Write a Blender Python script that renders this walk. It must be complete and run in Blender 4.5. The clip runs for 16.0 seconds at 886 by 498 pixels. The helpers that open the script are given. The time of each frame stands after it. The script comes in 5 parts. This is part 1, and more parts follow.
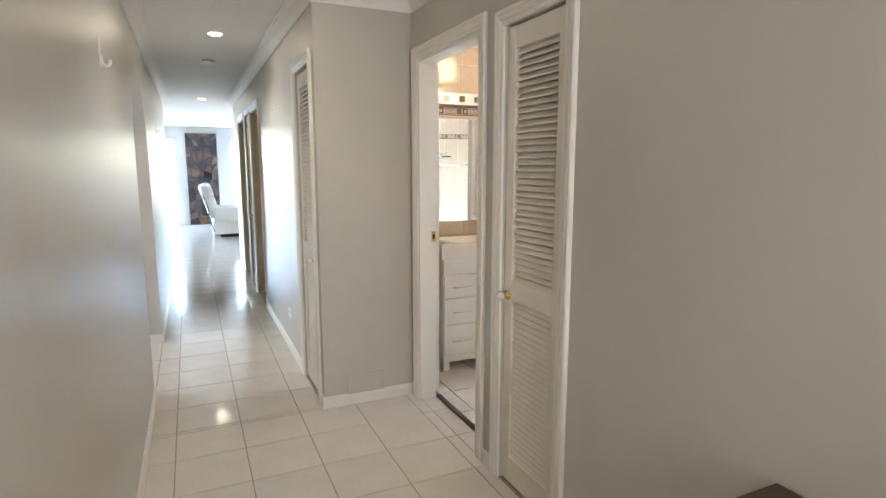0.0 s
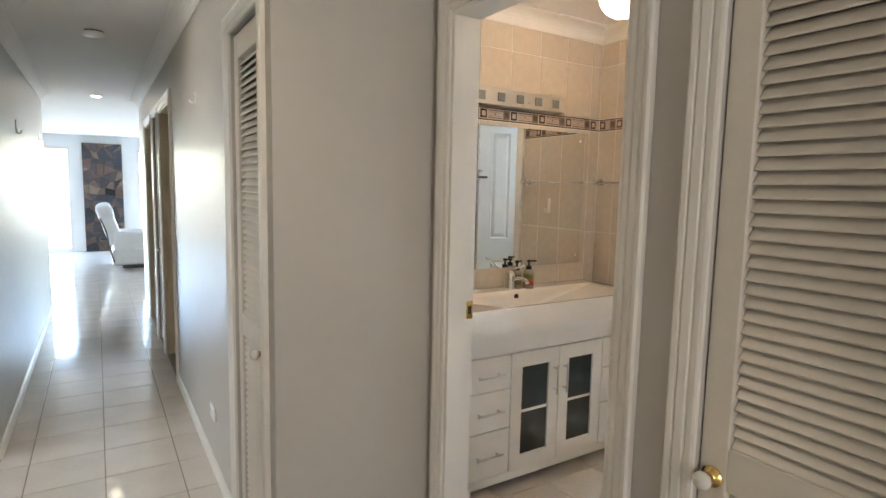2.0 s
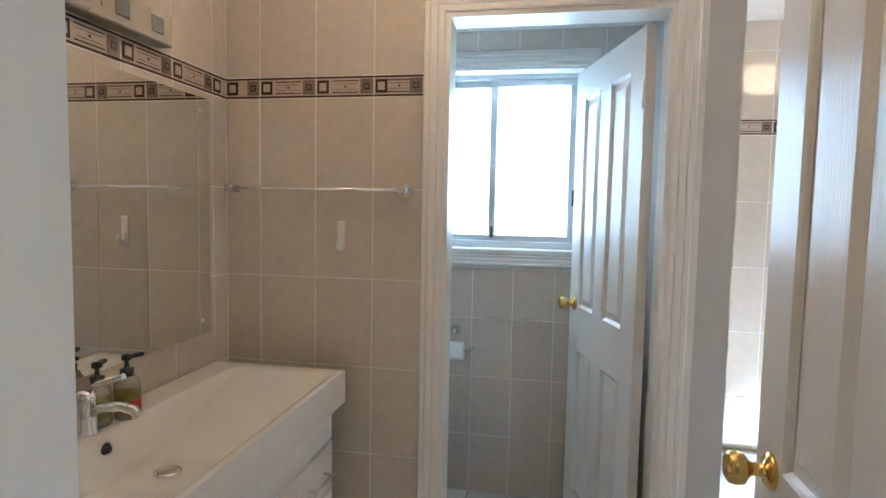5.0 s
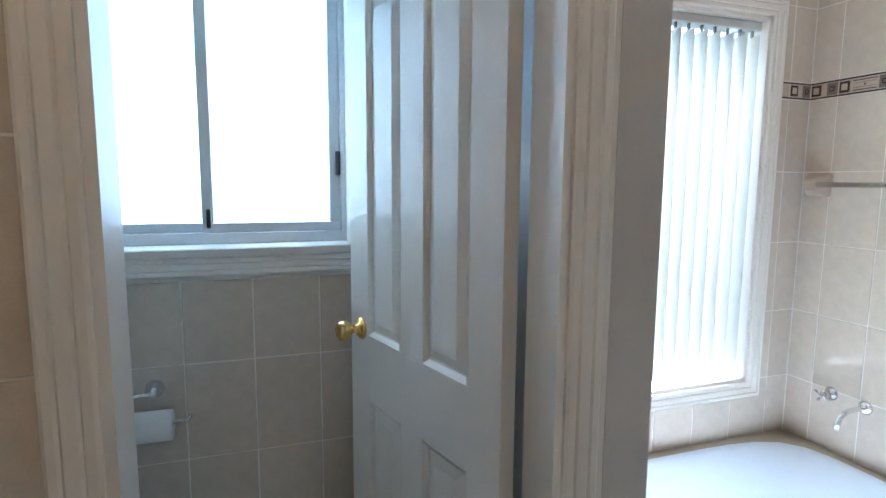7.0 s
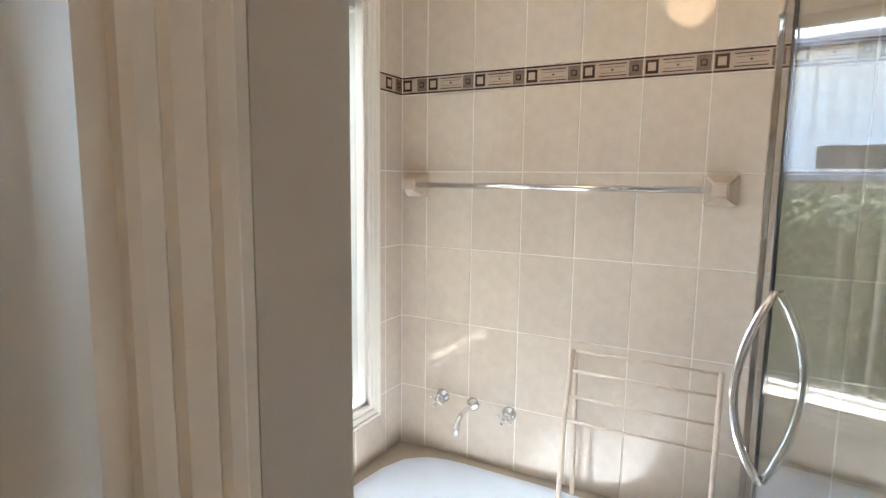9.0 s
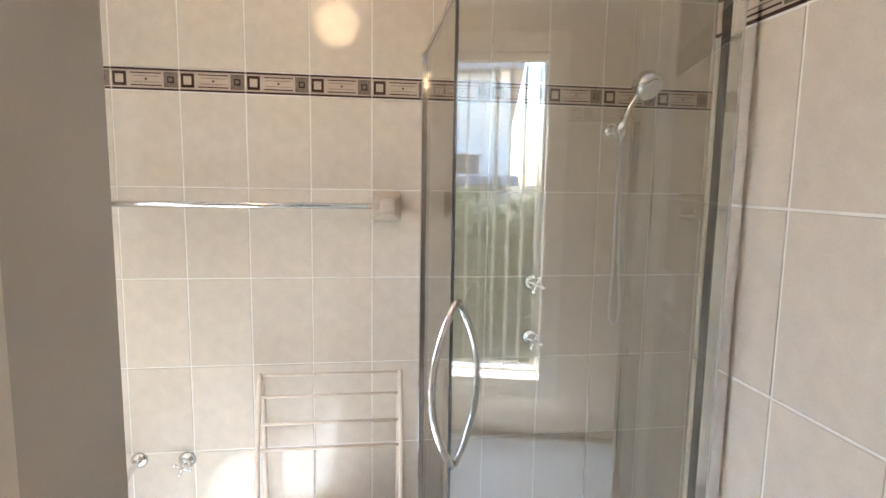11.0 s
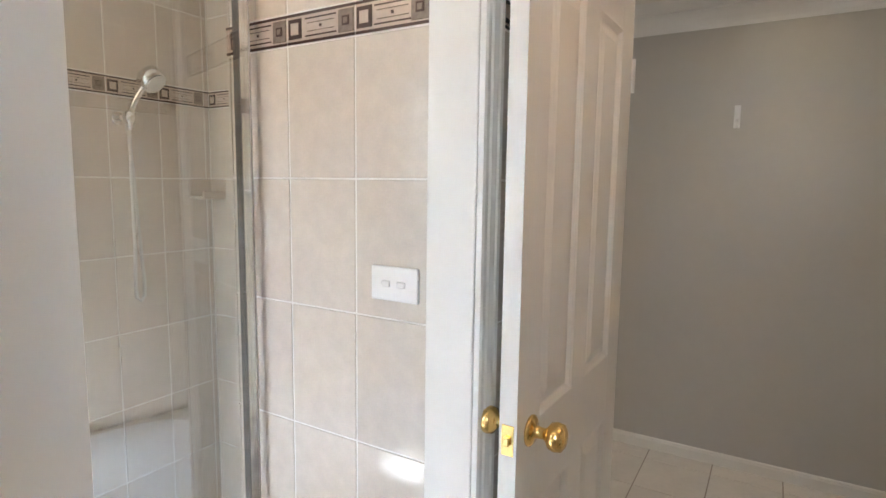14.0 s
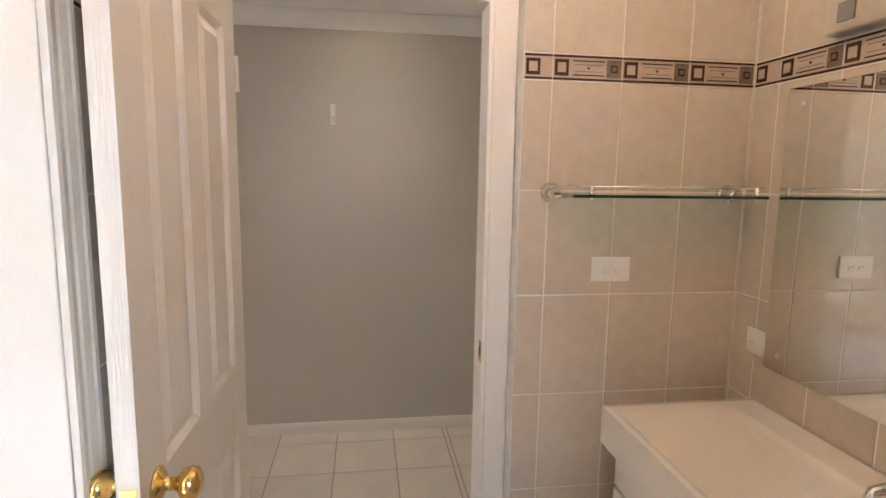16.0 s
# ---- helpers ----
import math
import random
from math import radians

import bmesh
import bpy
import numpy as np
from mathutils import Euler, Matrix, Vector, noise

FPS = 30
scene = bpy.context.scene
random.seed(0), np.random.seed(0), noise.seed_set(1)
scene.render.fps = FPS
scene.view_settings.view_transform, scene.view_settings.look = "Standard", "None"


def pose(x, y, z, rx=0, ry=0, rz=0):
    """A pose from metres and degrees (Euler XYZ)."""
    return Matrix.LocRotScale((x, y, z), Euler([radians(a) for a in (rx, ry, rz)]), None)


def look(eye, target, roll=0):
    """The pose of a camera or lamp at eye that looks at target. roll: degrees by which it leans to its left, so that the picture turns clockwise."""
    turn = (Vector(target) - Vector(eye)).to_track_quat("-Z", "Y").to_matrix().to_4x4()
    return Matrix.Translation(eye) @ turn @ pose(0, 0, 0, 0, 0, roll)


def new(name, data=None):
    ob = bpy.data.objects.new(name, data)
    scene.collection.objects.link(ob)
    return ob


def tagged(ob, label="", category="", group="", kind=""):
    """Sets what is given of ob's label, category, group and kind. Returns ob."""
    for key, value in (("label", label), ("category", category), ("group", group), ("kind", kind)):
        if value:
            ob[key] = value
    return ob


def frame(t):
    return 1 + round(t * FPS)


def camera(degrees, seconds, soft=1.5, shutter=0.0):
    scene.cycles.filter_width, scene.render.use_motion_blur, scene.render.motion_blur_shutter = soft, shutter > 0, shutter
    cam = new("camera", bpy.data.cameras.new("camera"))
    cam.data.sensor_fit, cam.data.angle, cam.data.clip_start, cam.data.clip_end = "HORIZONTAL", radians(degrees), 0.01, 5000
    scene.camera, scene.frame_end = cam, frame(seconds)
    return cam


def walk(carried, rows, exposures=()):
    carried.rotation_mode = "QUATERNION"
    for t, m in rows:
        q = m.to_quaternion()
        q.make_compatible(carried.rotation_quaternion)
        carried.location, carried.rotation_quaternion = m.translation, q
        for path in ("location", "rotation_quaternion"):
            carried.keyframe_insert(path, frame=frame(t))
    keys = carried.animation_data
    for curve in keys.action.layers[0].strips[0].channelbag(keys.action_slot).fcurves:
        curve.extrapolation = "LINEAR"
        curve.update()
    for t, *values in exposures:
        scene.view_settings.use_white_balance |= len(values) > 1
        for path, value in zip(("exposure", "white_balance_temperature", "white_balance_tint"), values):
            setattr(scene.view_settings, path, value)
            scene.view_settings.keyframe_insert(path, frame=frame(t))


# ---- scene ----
cam = camera(77.6, 16.0)
PATH = [
    (0, (-0.219, -0.159, 1.442), (0.604, 1.64, 1.146), 0.0),
    (0.5, (-0.181, 0.198, 1.457), (0.621, 2.009, 1.173), -0.0),
    (1, (-0.115, 0.611, 1.459), (0.713, 2.411, 1.189), 0.3),
    (1.5, (-0.034, 0.967, 1.452), (0.867, 2.737, 1.214), 0.8),
    (2, (-0.016, 1.276, 1.454), (1.041, 2.96, 1.238), 1.2),
    (2.5, (0.053, 1.549, 1.449), (1.301, 3.099, 1.243), 1.2),
    (3, (0.149, 1.838, 1.448), (1.61, 3.19, 1.257), 1.3),
    (3.5, (0.225, 2.084, 1.475), (1.883, 3.187, 1.288), 1.4),
    (4, (0.372, 2.286, 1.468), (2.172, 3.137, 1.283), 1.3),
    (4.2, (0.446, 2.354, 1.464), (2.292, 3.104, 1.297), 1.4),
    (6.5, (1.557, 2.724, 1.443), (3.506, 2.335, 1.217), 0.3),
    (7, (1.774, 2.692, 1.462), (3.65, 2.044, 1.221), 0.4),
    (7.5, (1.943, 2.599, 1.475), (3.696, 1.67, 1.226), 0.4),
    (8, (2.097, 2.471, 1.501), (3.654, 1.243, 1.24), 0.5),
    (8.5, (2.22, 2.409, 1.502), (3.508, 0.902, 1.24), 0.5),
    (9, (2.303, 2.354, 1.49), (3.25, 0.611, 1.234), 0.7),
    (9.5, (2.328, 2.29, 1.512), (2.906, 0.392, 1.259), 0.8),
    (9.7, (2.337, 2.274, 1.528), (2.777, 0.339, 1.274), 0.8),
    (11.8, (2.477, 2.389, 1.552), (1.77, 0.534, 1.313), 0.7),
    (12, (2.476, 2.405, 1.543), (1.651, 0.599, 1.307), 0.6),
    (12.5, (2.504, 2.451, 1.54), (1.425, 0.783, 1.308), 0.8),
    (13, (2.562, 2.507, 1.545), (1.271, 0.998, 1.308), 0.5),
    (13.5, (2.665, 2.53, 1.524), (1.157, 1.264, 1.297), 0.9),
    (14, (2.745, 2.56, 1.504), (1.054, 1.545, 1.275), 0.8),
    (15, (2.772, 2.57, 1.515), (0.842, 2.161, 1.269), 0.3),
    (15.5, (2.755, 2.576, 1.542), (0.773, 2.499, 1.285), 0.4),
    (16, (2.7, 2.53, 1.561), (0.739, 2.812, 1.286), 0.9),
]
EXPOSURES = [(0, 5.75, 6300, 10), (2, 5.45, 6400, 10), (3, 5.6, 6400, 10), (4, 5.5, 6200, 9), (6.3, 4.5, 5400, 8), (7, 4.45, 5600, 8), (8, 4.35, 6600, 11), (9, 4.55, 6700, 11), (9.6, 4.7, 6900, 12), (12.5, 4.8, 6500, 12), (14.5, 5.2, 6500, 14), (16, 5.35, 7000, 20)]
walk(cam, [(t, look(eye, target, roll)) for t, eye, target, roll in PATH], EXPOSURES)

# ---- world, sun, large lights ----
world = bpy.data.worlds.new("sky_world")
scene.world = world
world.use_nodes = True
wn = world.node_tree
sky = wn.nodes.new("ShaderNodeTexSky")
sky.sky_type = "NISHITA"
sky.sun_disc = False
sky.sun_elevation = radians(57)
sky.sun_rotation = radians(106.7)
wn.links.new(sky.outputs[0], wn.nodes["Background"].inputs[0])
wn.nodes["Background"].inputs[1].default_value = 0.15

sun = new("sun", bpy.data.lights.new("sun", "SUN"))
sun.data.energy, sun.data.angle, sun.data.color = 1.8, radians(0.6), (1.0, 0.95, 0.86)
sun.matrix_world = look((10, -3, 16), (0, 0, 0))


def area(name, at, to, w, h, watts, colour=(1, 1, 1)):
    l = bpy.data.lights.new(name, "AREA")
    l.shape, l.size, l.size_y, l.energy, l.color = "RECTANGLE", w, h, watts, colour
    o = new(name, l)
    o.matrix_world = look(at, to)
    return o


def spot(name, at, watts, colour, angle=110, size=0.04):
    l = bpy.data.lights.new(name, "SPOT")
    l.energy, l.color, l.spot_size, l.spot_blend, l.shadow_soft_size = watts, colour, radians(angle), 0.8, size
    o = new(name, l)
    o.location = at
    return o


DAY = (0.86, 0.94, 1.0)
# unseen area lamps outside, above the windows, added to strengthen the sky's light
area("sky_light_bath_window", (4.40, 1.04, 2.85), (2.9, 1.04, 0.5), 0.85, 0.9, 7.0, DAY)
area("sky_light_toilet_window", (4.40, 2.78, 2.60), (3.6, 2.78, 1.6), 1.2, 0.9, 5.5, DAY)
# area lamps just inside the living windows, added in place of sky light
area("sky_light_living_window", (2.3, 14.9, 1.2), (2.0, 9, 0.8), 2.9, 2.0, 0.9, (0.84, 0.93, 1.0))
area("sky_light_living_window_west", (-2.0, 14.9, 1.2), (-1.8, 9, 0.8), 2.7, 2.0, 0.75, (0.84, 0.93, 1.0))
# added fill lamps; neither the side room nor the entry has a window
area("sky_light_archway_room", (-3.3, 4.3, 1.5), (-0.5, 4.3, 1.2), 1.6, 1.6, 1.2, (0.9, 0.95, 1.0))
area("sky_light_entry", (0.25, -2.15, 1.35), (0.3, 3, 1.0), 1.2, 1.6, 1.05, (1.0, 0.96, 0.90))
for yy in (2.57, 4.39, 8.7):
    spot("downlight_beam", (0.02, yy, 2.385), 0.22, (1.0, 0.78, 0.55), 120)

# ---- materials ----
def mat(name, colour, rough=0.5, metal=0.0, var=0.06, scale=6.0, bump=0.0, bscale=60.0, spec=0.5, rnd=0.0, coat=0.0, stretch=(1, 1, 1)):
    m = bpy.data.materials.new(name)
    m.use_nodes = True
    nt = m.node_tree
    b = nt.nodes["Principled BSDF"]
    b.inputs["Roughness"].default_value = rough
    b.inputs["Metallic"].default_value = metal
    b.inputs["Specular IOR Level"].default_value = spec
    b.inputs["Coat Weight"].default_value = coat
    b.inputs["Coat Roughness"].default_value = 0.15
    co = nt.nodes.new("ShaderNodeTexCoord")
    mp = nt.nodes.new("ShaderNodeMapping")
    mp.inputs["Scale"].default_value = stretch
    nt.links.new(co.outputs["Object"], mp.inputs[0])
    n1 = nt.nodes.new("ShaderNodeTexNoise")
    n1.inputs["Scale"].default_value = scale
    n1.inputs["Detail"].default_value = 5
    nt.links.new(mp.outputs[0], n1.inputs[0])
    n2 = nt.nodes.new("ShaderNodeTexNoise")
    n2.inputs["Scale"].default_value = scale * 9
    n2.inputs["Detail"].default_value = 3
    nt.links.new(mp.outputs[0], n2.inputs[0])
    mix = nt.nodes.new("ShaderNodeMath")
    mix.operation = "MULTIPLY_ADD"
    nt.links.new(n2.outputs[0], mix.inputs[0])
    mix.inputs[1].default_value = 0.45
    nt.links.new(n1.outputs[0], mix.inputs[2])
    mr = nt.nodes.new("ShaderNodeMapRange")
    mr.inputs[1].default_value, mr.inputs[2].default_value = 0.45, 1.0
    mr.inputs[3].default_value, mr.inputs[4].default_value = 1 - var, 1 + var
    nt.links.new(mix.outputs[0], mr.inputs[0])
    value = mr.outputs[0]
    if rnd:
        oi = nt.nodes.new("ShaderNodeObjectInfo")
        r = nt.nodes.new("ShaderNodeMapRange")
        r.inputs[3].default_value, r.inputs[4].default_value = 1 - rnd, 1 + rnd
        nt.links.new(oi.outputs["Random"], r.inputs[0])
        mul = nt.nodes.new("ShaderNodeMath")
        mul.operation = "MULTIPLY"
        nt.links.new(r.outputs[0], mul.inputs[0])
        nt.links.new(value, mul.inputs[1])
        value = mul.outputs[0]
    sc = nt.nodes.new("ShaderNodeVectorMath")
    sc.operation = "SCALE"
    sc.inputs[0].default_value = colour
    nt.links.new(value, sc.inputs["Scale"])
    nt.links.new(sc.outputs[0], b.inputs["Base Color"])
    rr = nt.nodes.new("ShaderNodeMapRange")
    rr.inputs[3].default_value, rr.inputs[4].default_value = max(0.02, rough * 0.94), min(1.0, rough * 1.06)
    nt.links.new(n1.outputs[0], rr.inputs[0])
    nt.links.new(rr.outputs[0], b.inputs["Roughness"])
    if bump:
        nb = nt.nodes.new("ShaderNodeTexNoise")
        nb.inputs["Scale"].default_value = bscale
        nb.inputs["Detail"].default_value = 4
        nt.links.new(mp.outputs[0], nb.inputs[0])
        bp = nt.nodes.new("ShaderNodeBump")
        bp.inputs["Strength"].default_value = bump
        bp.inputs["Distance"].default_value = 0.004
        nt.links.new(nb.outputs[0], bp.inputs["Height"])
        nt.links.new(bp.outputs[0], b.inputs["Normal"])
    return m


def glass_mat(name, tint=(1, 1, 1), ior=0.045):
    """Thin clear glass: see-through, with a gloss that grows at grazing angles."""
    m = bpy.data.materials.new(name)
    m.use_nodes = True
    nt = m.node_tree
    tr, gl, mx, fr = nt.nodes.new("ShaderNodeBsdfTransparent"), nt.nodes.new("ShaderNodeBsdfGlossy"), nt.nodes.new("ShaderNodeMixShader"), nt.nodes.new("ShaderNodeLayerWeight")
    tr.inputs[0].default_value = (*tint, 1)
    gl.inputs["Roughness"].default_value = 0.0
    pw, ma = nt.nodes.new("ShaderNodeMath"), nt.nodes.new("ShaderNodeMapRange")
    fr.inputs["Blend"].default_value = 0.5
    pw.operation = "POWER"
    pw.inputs[1].default_value = 4.0
    ma.inputs[3].default_value, ma.inputs[4].default_value = ior, 0.9
    nt.links.new(fr.outputs["Facing"], pw.inputs[0])
    nt.links.new(pw.outputs[0], ma.inputs[0])
    nt.links.new(ma.outputs[0], mx.inputs[0])
    nt.links.new(tr.outputs[0], mx.inputs[1])
    nt.links.new(gl.outputs[0], mx.inputs[2])
    nt.links.new(mx.outputs[0], nt.nodes["Material Output"].inputs[0])
    return m


def glow_mat(name, colour, strength):
    m = bpy.data.materials.new(name)
    m.use_nodes = True
    b = m.node_tree.nodes["Principled BSDF"]
    b.inputs["Base Color"].default_value = (0.9, 0.88, 0.84, 1)
    b.inputs["Emission Color"].default_value = (*colour, 1)
    b.inputs["Emission Strength"].default_value = strength
    return m


M_HALL = mat("hall_wall_paint", (0.50, 0.475, 0.44), 0.38, var=0.035, scale=1.6, bump=0.06, bscale=220)
M_CEIL = mat("ceiling_paint", (0.80, 0.79, 0.77), 0.75, var=0.02, scale=2)
M_TRIM = mat("gloss_trim_paint", (0.76, 0.73, 0.68), 0.36, var=0.012, scale=5)
M_DOOR = mat("door_paint", (0.74, 0.71, 0.66), 0.30, var=0.012, scale=4, bump=0.22, bscale=34, stretch=(6, 6, 0.5))
M_LOUV = mat("louvre_paint", (0.72, 0.67, 0.59), 0.36, var=0.05, scale=9, bump=0.05, bscale=70)
M_TILE = mat("wall_tile_glaze", (0.60, 0.53, 0.45), 0.075, var=0.075, scale=7, rnd=0.03, stretch=(3, 3, 0.5), bump=0.012, bscale=14)
M_GROUT = mat("white_grout", (0.74, 0.71, 0.66), 0.85, var=0.06, scale=20)
M_FLOOR = mat("floor_tile_glaze", (0.66, 0.62, 0.57), 0.10, var=0.07, scale=4, rnd=0.03, bump=0.02, bscale=9)
M_FGROUT = mat("floor_grout", (0.30, 0.26, 0.22), 0.9, var=0.12, scale=20)
M_WHITE = mat("white_gloss_board", (0.80, 0.79, 0.77), 0.18, var=0.02, scale=4)
M_CERAMIC = mat("white_ceramic", (0.80, 0.77, 0.72), 0.08, var=0.02, scale=3, coat=0.4)
# white acrylic below has the blue cast of daylight put into its colour
M_BATH = mat("bath_acrylic_sky_tint", (0.70, 0.78, 0.88), 0.3, var=0.02, scale=3)
M_PLASTIC = mat("white_plastic", (0.78, 0.77, 0.75), 0.35, var=0.03, scale=12)
M_CHROME = mat("chrome", (0.80, 0.81, 0.83), 0.07, 1.0, var=0.04, scale=14)
M_BRUSH = mat("brushed_steel", (0.62, 0.61, 0.59), 0.28, 1.0, var=0.06, scale=20)
M_BRASS = mat("polished_brass", (0.80, 0.55, 0.20), 0.14, 1.0, var=0.06, scale=20)
M_ALU = mat("grey_aluminium", (0.60, 0.62, 0.64), 0.35, 0.7, var=0.05, scale=9)
M_BLACK = mat("black_plastic", (0.02, 0.02, 0.022), 0.35, var=0.1, scale=12)
M_DARKGL = mat("dark_cabinet_glass", (0.035, 0.045, 0.05), 0.10, var=0.15, scale=2)
M_BORD_D = mat("border_dark_brown", (0.055, 0.03, 0.025), 0.2, var=0.15, scale=30)
M_BORD_L = mat("border_cream", (0.52, 0.42, 0.35), 0.2, var=0.08, scale=40)
M_BORD_M = mat("border_grey_brown", (0.20, 0.155, 0.13), 0.22, var=0.35, scale=60)
M_BROWN = mat("dark_brown_wood", (0.055, 0.026, 0.015), 0.3, var=0.3, scale=3, stretch=(8, 1, 8))
M_MIRROR = mat("mirror_silver", (0.86, 0.88, 0.87), 0.01, 1.0, var=0.0, scale=1)
M_GLASS = glass_mat("clear_glass", (0.965, 0.98, 0.972), 0.12)
M_SHELF = glass_mat("green_edge_glass", (0.62, 0.80, 0.74))
M_RACK = mat("cream_coated_wire", (0.62, 0.52, 0.42), 0.4, var=0.06, scale=30)
M_PAPER = mat("toilet_paper", (0.82, 0.82, 0.82), 0.95, var=0.03, scale=30, bump=0.2, bscale=120)
M_STONE = mat("feature_stone", (0.2, 0.16, 0.14), 0.6, var=0.35, scale=5, bump=0.5, bscale=18)
_nt = M_STONE.node_tree
_oi, _cr, _mm = _nt.nodes.new("ShaderNodeObjectInfo"), _nt.nodes.new("ShaderNodeValToRGB"), _nt.nodes.new("ShaderNodeVectorMath")
for _p, _col in ((0.0, (0.045, 0.045, 0.055)), (0.25, (0.09, 0.075, 0.075)), (0.5, (0.16, 0.10, 0.075)), (0.72, (0.06, 0.055, 0.065)), (0.88, (0.24, 0.17, 0.13)), (1.0, (0.30, 0.22, 0.20))):
    _e = _cr.color_ramp.elements.new(_p)
    _e.color = (*_col, 1)
_cr.color_ramp.interpolation = "CONSTANT"
_nt.links.new(_oi.outputs["Random"], _cr.inputs[0])
_bs = _nt.nodes["Principled BSDF"]
_sc = _bs.inputs["Base Color"].links[0].from_node
_mm.operation = "MULTIPLY"
_sc.inputs[0].default_value = (1, 1, 1)
_nt.links.new(_sc.outputs[0], _mm.inputs[0])
_nt.links.new(_cr.outputs[0], _mm.inputs[1])
_nt.links.new(_mm.outputs[0], _bs.inputs["Base Color"])
M_STONEJ = mat("stone_joint", (0.035, 0.03, 0.03), 0.9, var=0.2, scale=9)
M_LEATHER = mat("white_leather", (0.74, 0.72, 0.72), 0.4, var=0.04, scale=5, bump=0.12, bscale=40)
M_OAK = mat("yellow_timber_frame", (0.70, 0.58, 0.40), 0.35, var=0.15, scale=6, stretch=(6, 6, 0.6))
M_LEAF = mat("hedge_leaf", (0.085, 0.125, 0.035), 0.5, var=0.5, scale=9, rnd=0.2)
M_HEDGE_CORE = mat("hedge_core", (0.035, 0.045, 0.015), 0.9, var=0.3, scale=7)
M_RENDERW = mat("white_render_wall", (0.75, 0.74, 0.72), 0.8, var=0.05, scale=2)
M_ROOF = mat("roof_metal", (0.25, 0.26, 0.30), 0.5, var=0.1, scale=4)
M_GROUND = mat("garden_ground", (0.16, 0.14, 0.10), 0.95, var=0.3, scale=2, bump=0.4, bscale=12)
M_BLIND = bpy.data.materials.new("cream_blind_fabric")
M_BLIND.use_nodes = True
_nt = M_BLIND.node_tree
_d, _t, _x = _nt.nodes.new("ShaderNodeBsdfDiffuse"), _nt.nodes.new("ShaderNodeBsdfTranslucent"), _nt.nodes.new("ShaderNodeMixShader")
_n = _nt.nodes.new("ShaderNodeTexNoise")
_n.inputs["Scale"].default_value = 300
_r = _nt.nodes.new("ShaderNodeMapRange")
_r.inputs[3].default_value, _r.inputs[4].default_value = 0.64, 0.74
_nt.links.new(_n.outputs[0], _r.inputs[0])
_c = _nt.nodes.new("ShaderNodeCombineColor")
for k in range(3):
    _nt.links.new(_r.outputs[0], _c.inputs[k])
_nt.links.new(_c.outputs[0], _d.inputs[0])
_t.inputs[0].default_value = (0.58, 0.56, 0.46, 1)
_x.inputs[0].default_value = 0.65
_nt.links.new(_d.outputs[0], _x.inputs[1])
_nt.links.new(_t.outputs[0], _x.inputs[2])
_nt.links.new(_x.outputs[0], _nt.nodes["Material Output"].inputs[0])
M_FROST = bpy.data.materials.new("frosted_glass_daylight_tint")
M_FROST.use_nodes = True
_nt = M_FROST.node_tree
_t2, _g2, _x2, _l2 = _nt.nodes.new("ShaderNodeBsdfTranslucent"), _nt.nodes.new("ShaderNodeBsdfGlossy"), _nt.nodes.new("ShaderNodeMixShader"), _nt.nodes.new("ShaderNodeValue")
# blotches from bluish to white paint the blurred daylight behind into the glass
_nz, _fr = _nt.nodes.new("ShaderNodeTexNoise"), _nt.nodes.new("ShaderNodeValToRGB")
_nz.inputs["Scale"].default_value, _nz.inputs["Detail"].default_value = 2.2, 1.0
_fr.color_ramp.elements[0].position, _fr.color_ramp.elements[0].color = 0.35, (0.44, 0.53, 0.60, 1)
_fr.color_ramp.elements[1].position, _fr.color_ramp.elements[1].color = 0.65, (0.58, 0.62, 0.62, 1)
_nt.links.new(_nz.outputs[0], _fr.inputs[0])
_nt.links.new(_fr.outputs[0], _t2.inputs[0])
_g2.inputs["Roughness"].default_value = 0.35
_l2.outputs[0].default_value = 0.05
_nt.links.new(_l2.outputs[0], _x2.inputs[0])
_nt.links.new(_t2.outputs[0], _x2.inputs[1])
_nt.links.new(_g2.outputs[0], _x2.inputs[2])
_nt.links.new(_x2.outputs[0], _nt.nodes["Material Output"].inputs[0])
M_LAMP = glow_mat("lit_opal_glass", (1.0, 0.69, 0.41), 0.55)
M_LED = glow_mat("lit_downlight", (1.0, 0.84, 0.6), 1.6)

# ---- mesh helpers ----
def B(): return bmesh.new()


def box(bm, x0, x1, y0, y1, z0, z1, m=0, bev=0.0, seg=1):
    r = bmesh.ops.create_cube(bm, size=1.0, matrix=Matrix.Translation(((x0 + x1) / 2, (y0 + y1) / 2, (z0 + z1) / 2)) @ Matrix.Diagonal((abs(x1 - x0), abs(y1 - y0), abs(z1 - z0), 1)))
    vs = r["verts"]
    fs = {f for v in vs for f in v.link_faces}
    for f in fs:
        f.material_index = m
    if bev:
        es = list({e for v in vs for e in v.link_edges})
        bmesh.ops.bevel(bm, geom=es, offset=bev, segments=seg, affect="EDGES", profile=0.5, material=m)
    return vs


def cyl(bm, p, q, r, n=16, r2=None, m=0, caps=True):
    p, q = Vector(p), Vector(q)
    d = q - p
    mt = Matrix.Translation((p + q) / 2) @ d.to_track_quat("Z", "Y").to_matrix().to_4x4()
    res = bmesh.ops.create_cone(bm, cap_ends=caps, segments=n, radius1=r, radius2=r if r2 is None else r2, depth=d.length, matrix=mt)
    for f in {f for v in res["verts"] for f in v.link_faces}:
        f.material_index = m
        f.smooth = len(f.verts) == 4
    return res["verts"]


def ball(bm, c, r, sc=(1, 1, 1), m=0, u=16, v=10):
    res = bmesh.ops.create_uvsphere(bm, u_segments=u, v_segments=v, radius=r, matrix=Matrix.Translation(c) @ Matrix.Diagonal((*sc, 1)))
    for f in {f for w in res["verts"] for f in w.link_faces}:
        f.smooth, f.material_index = True, m


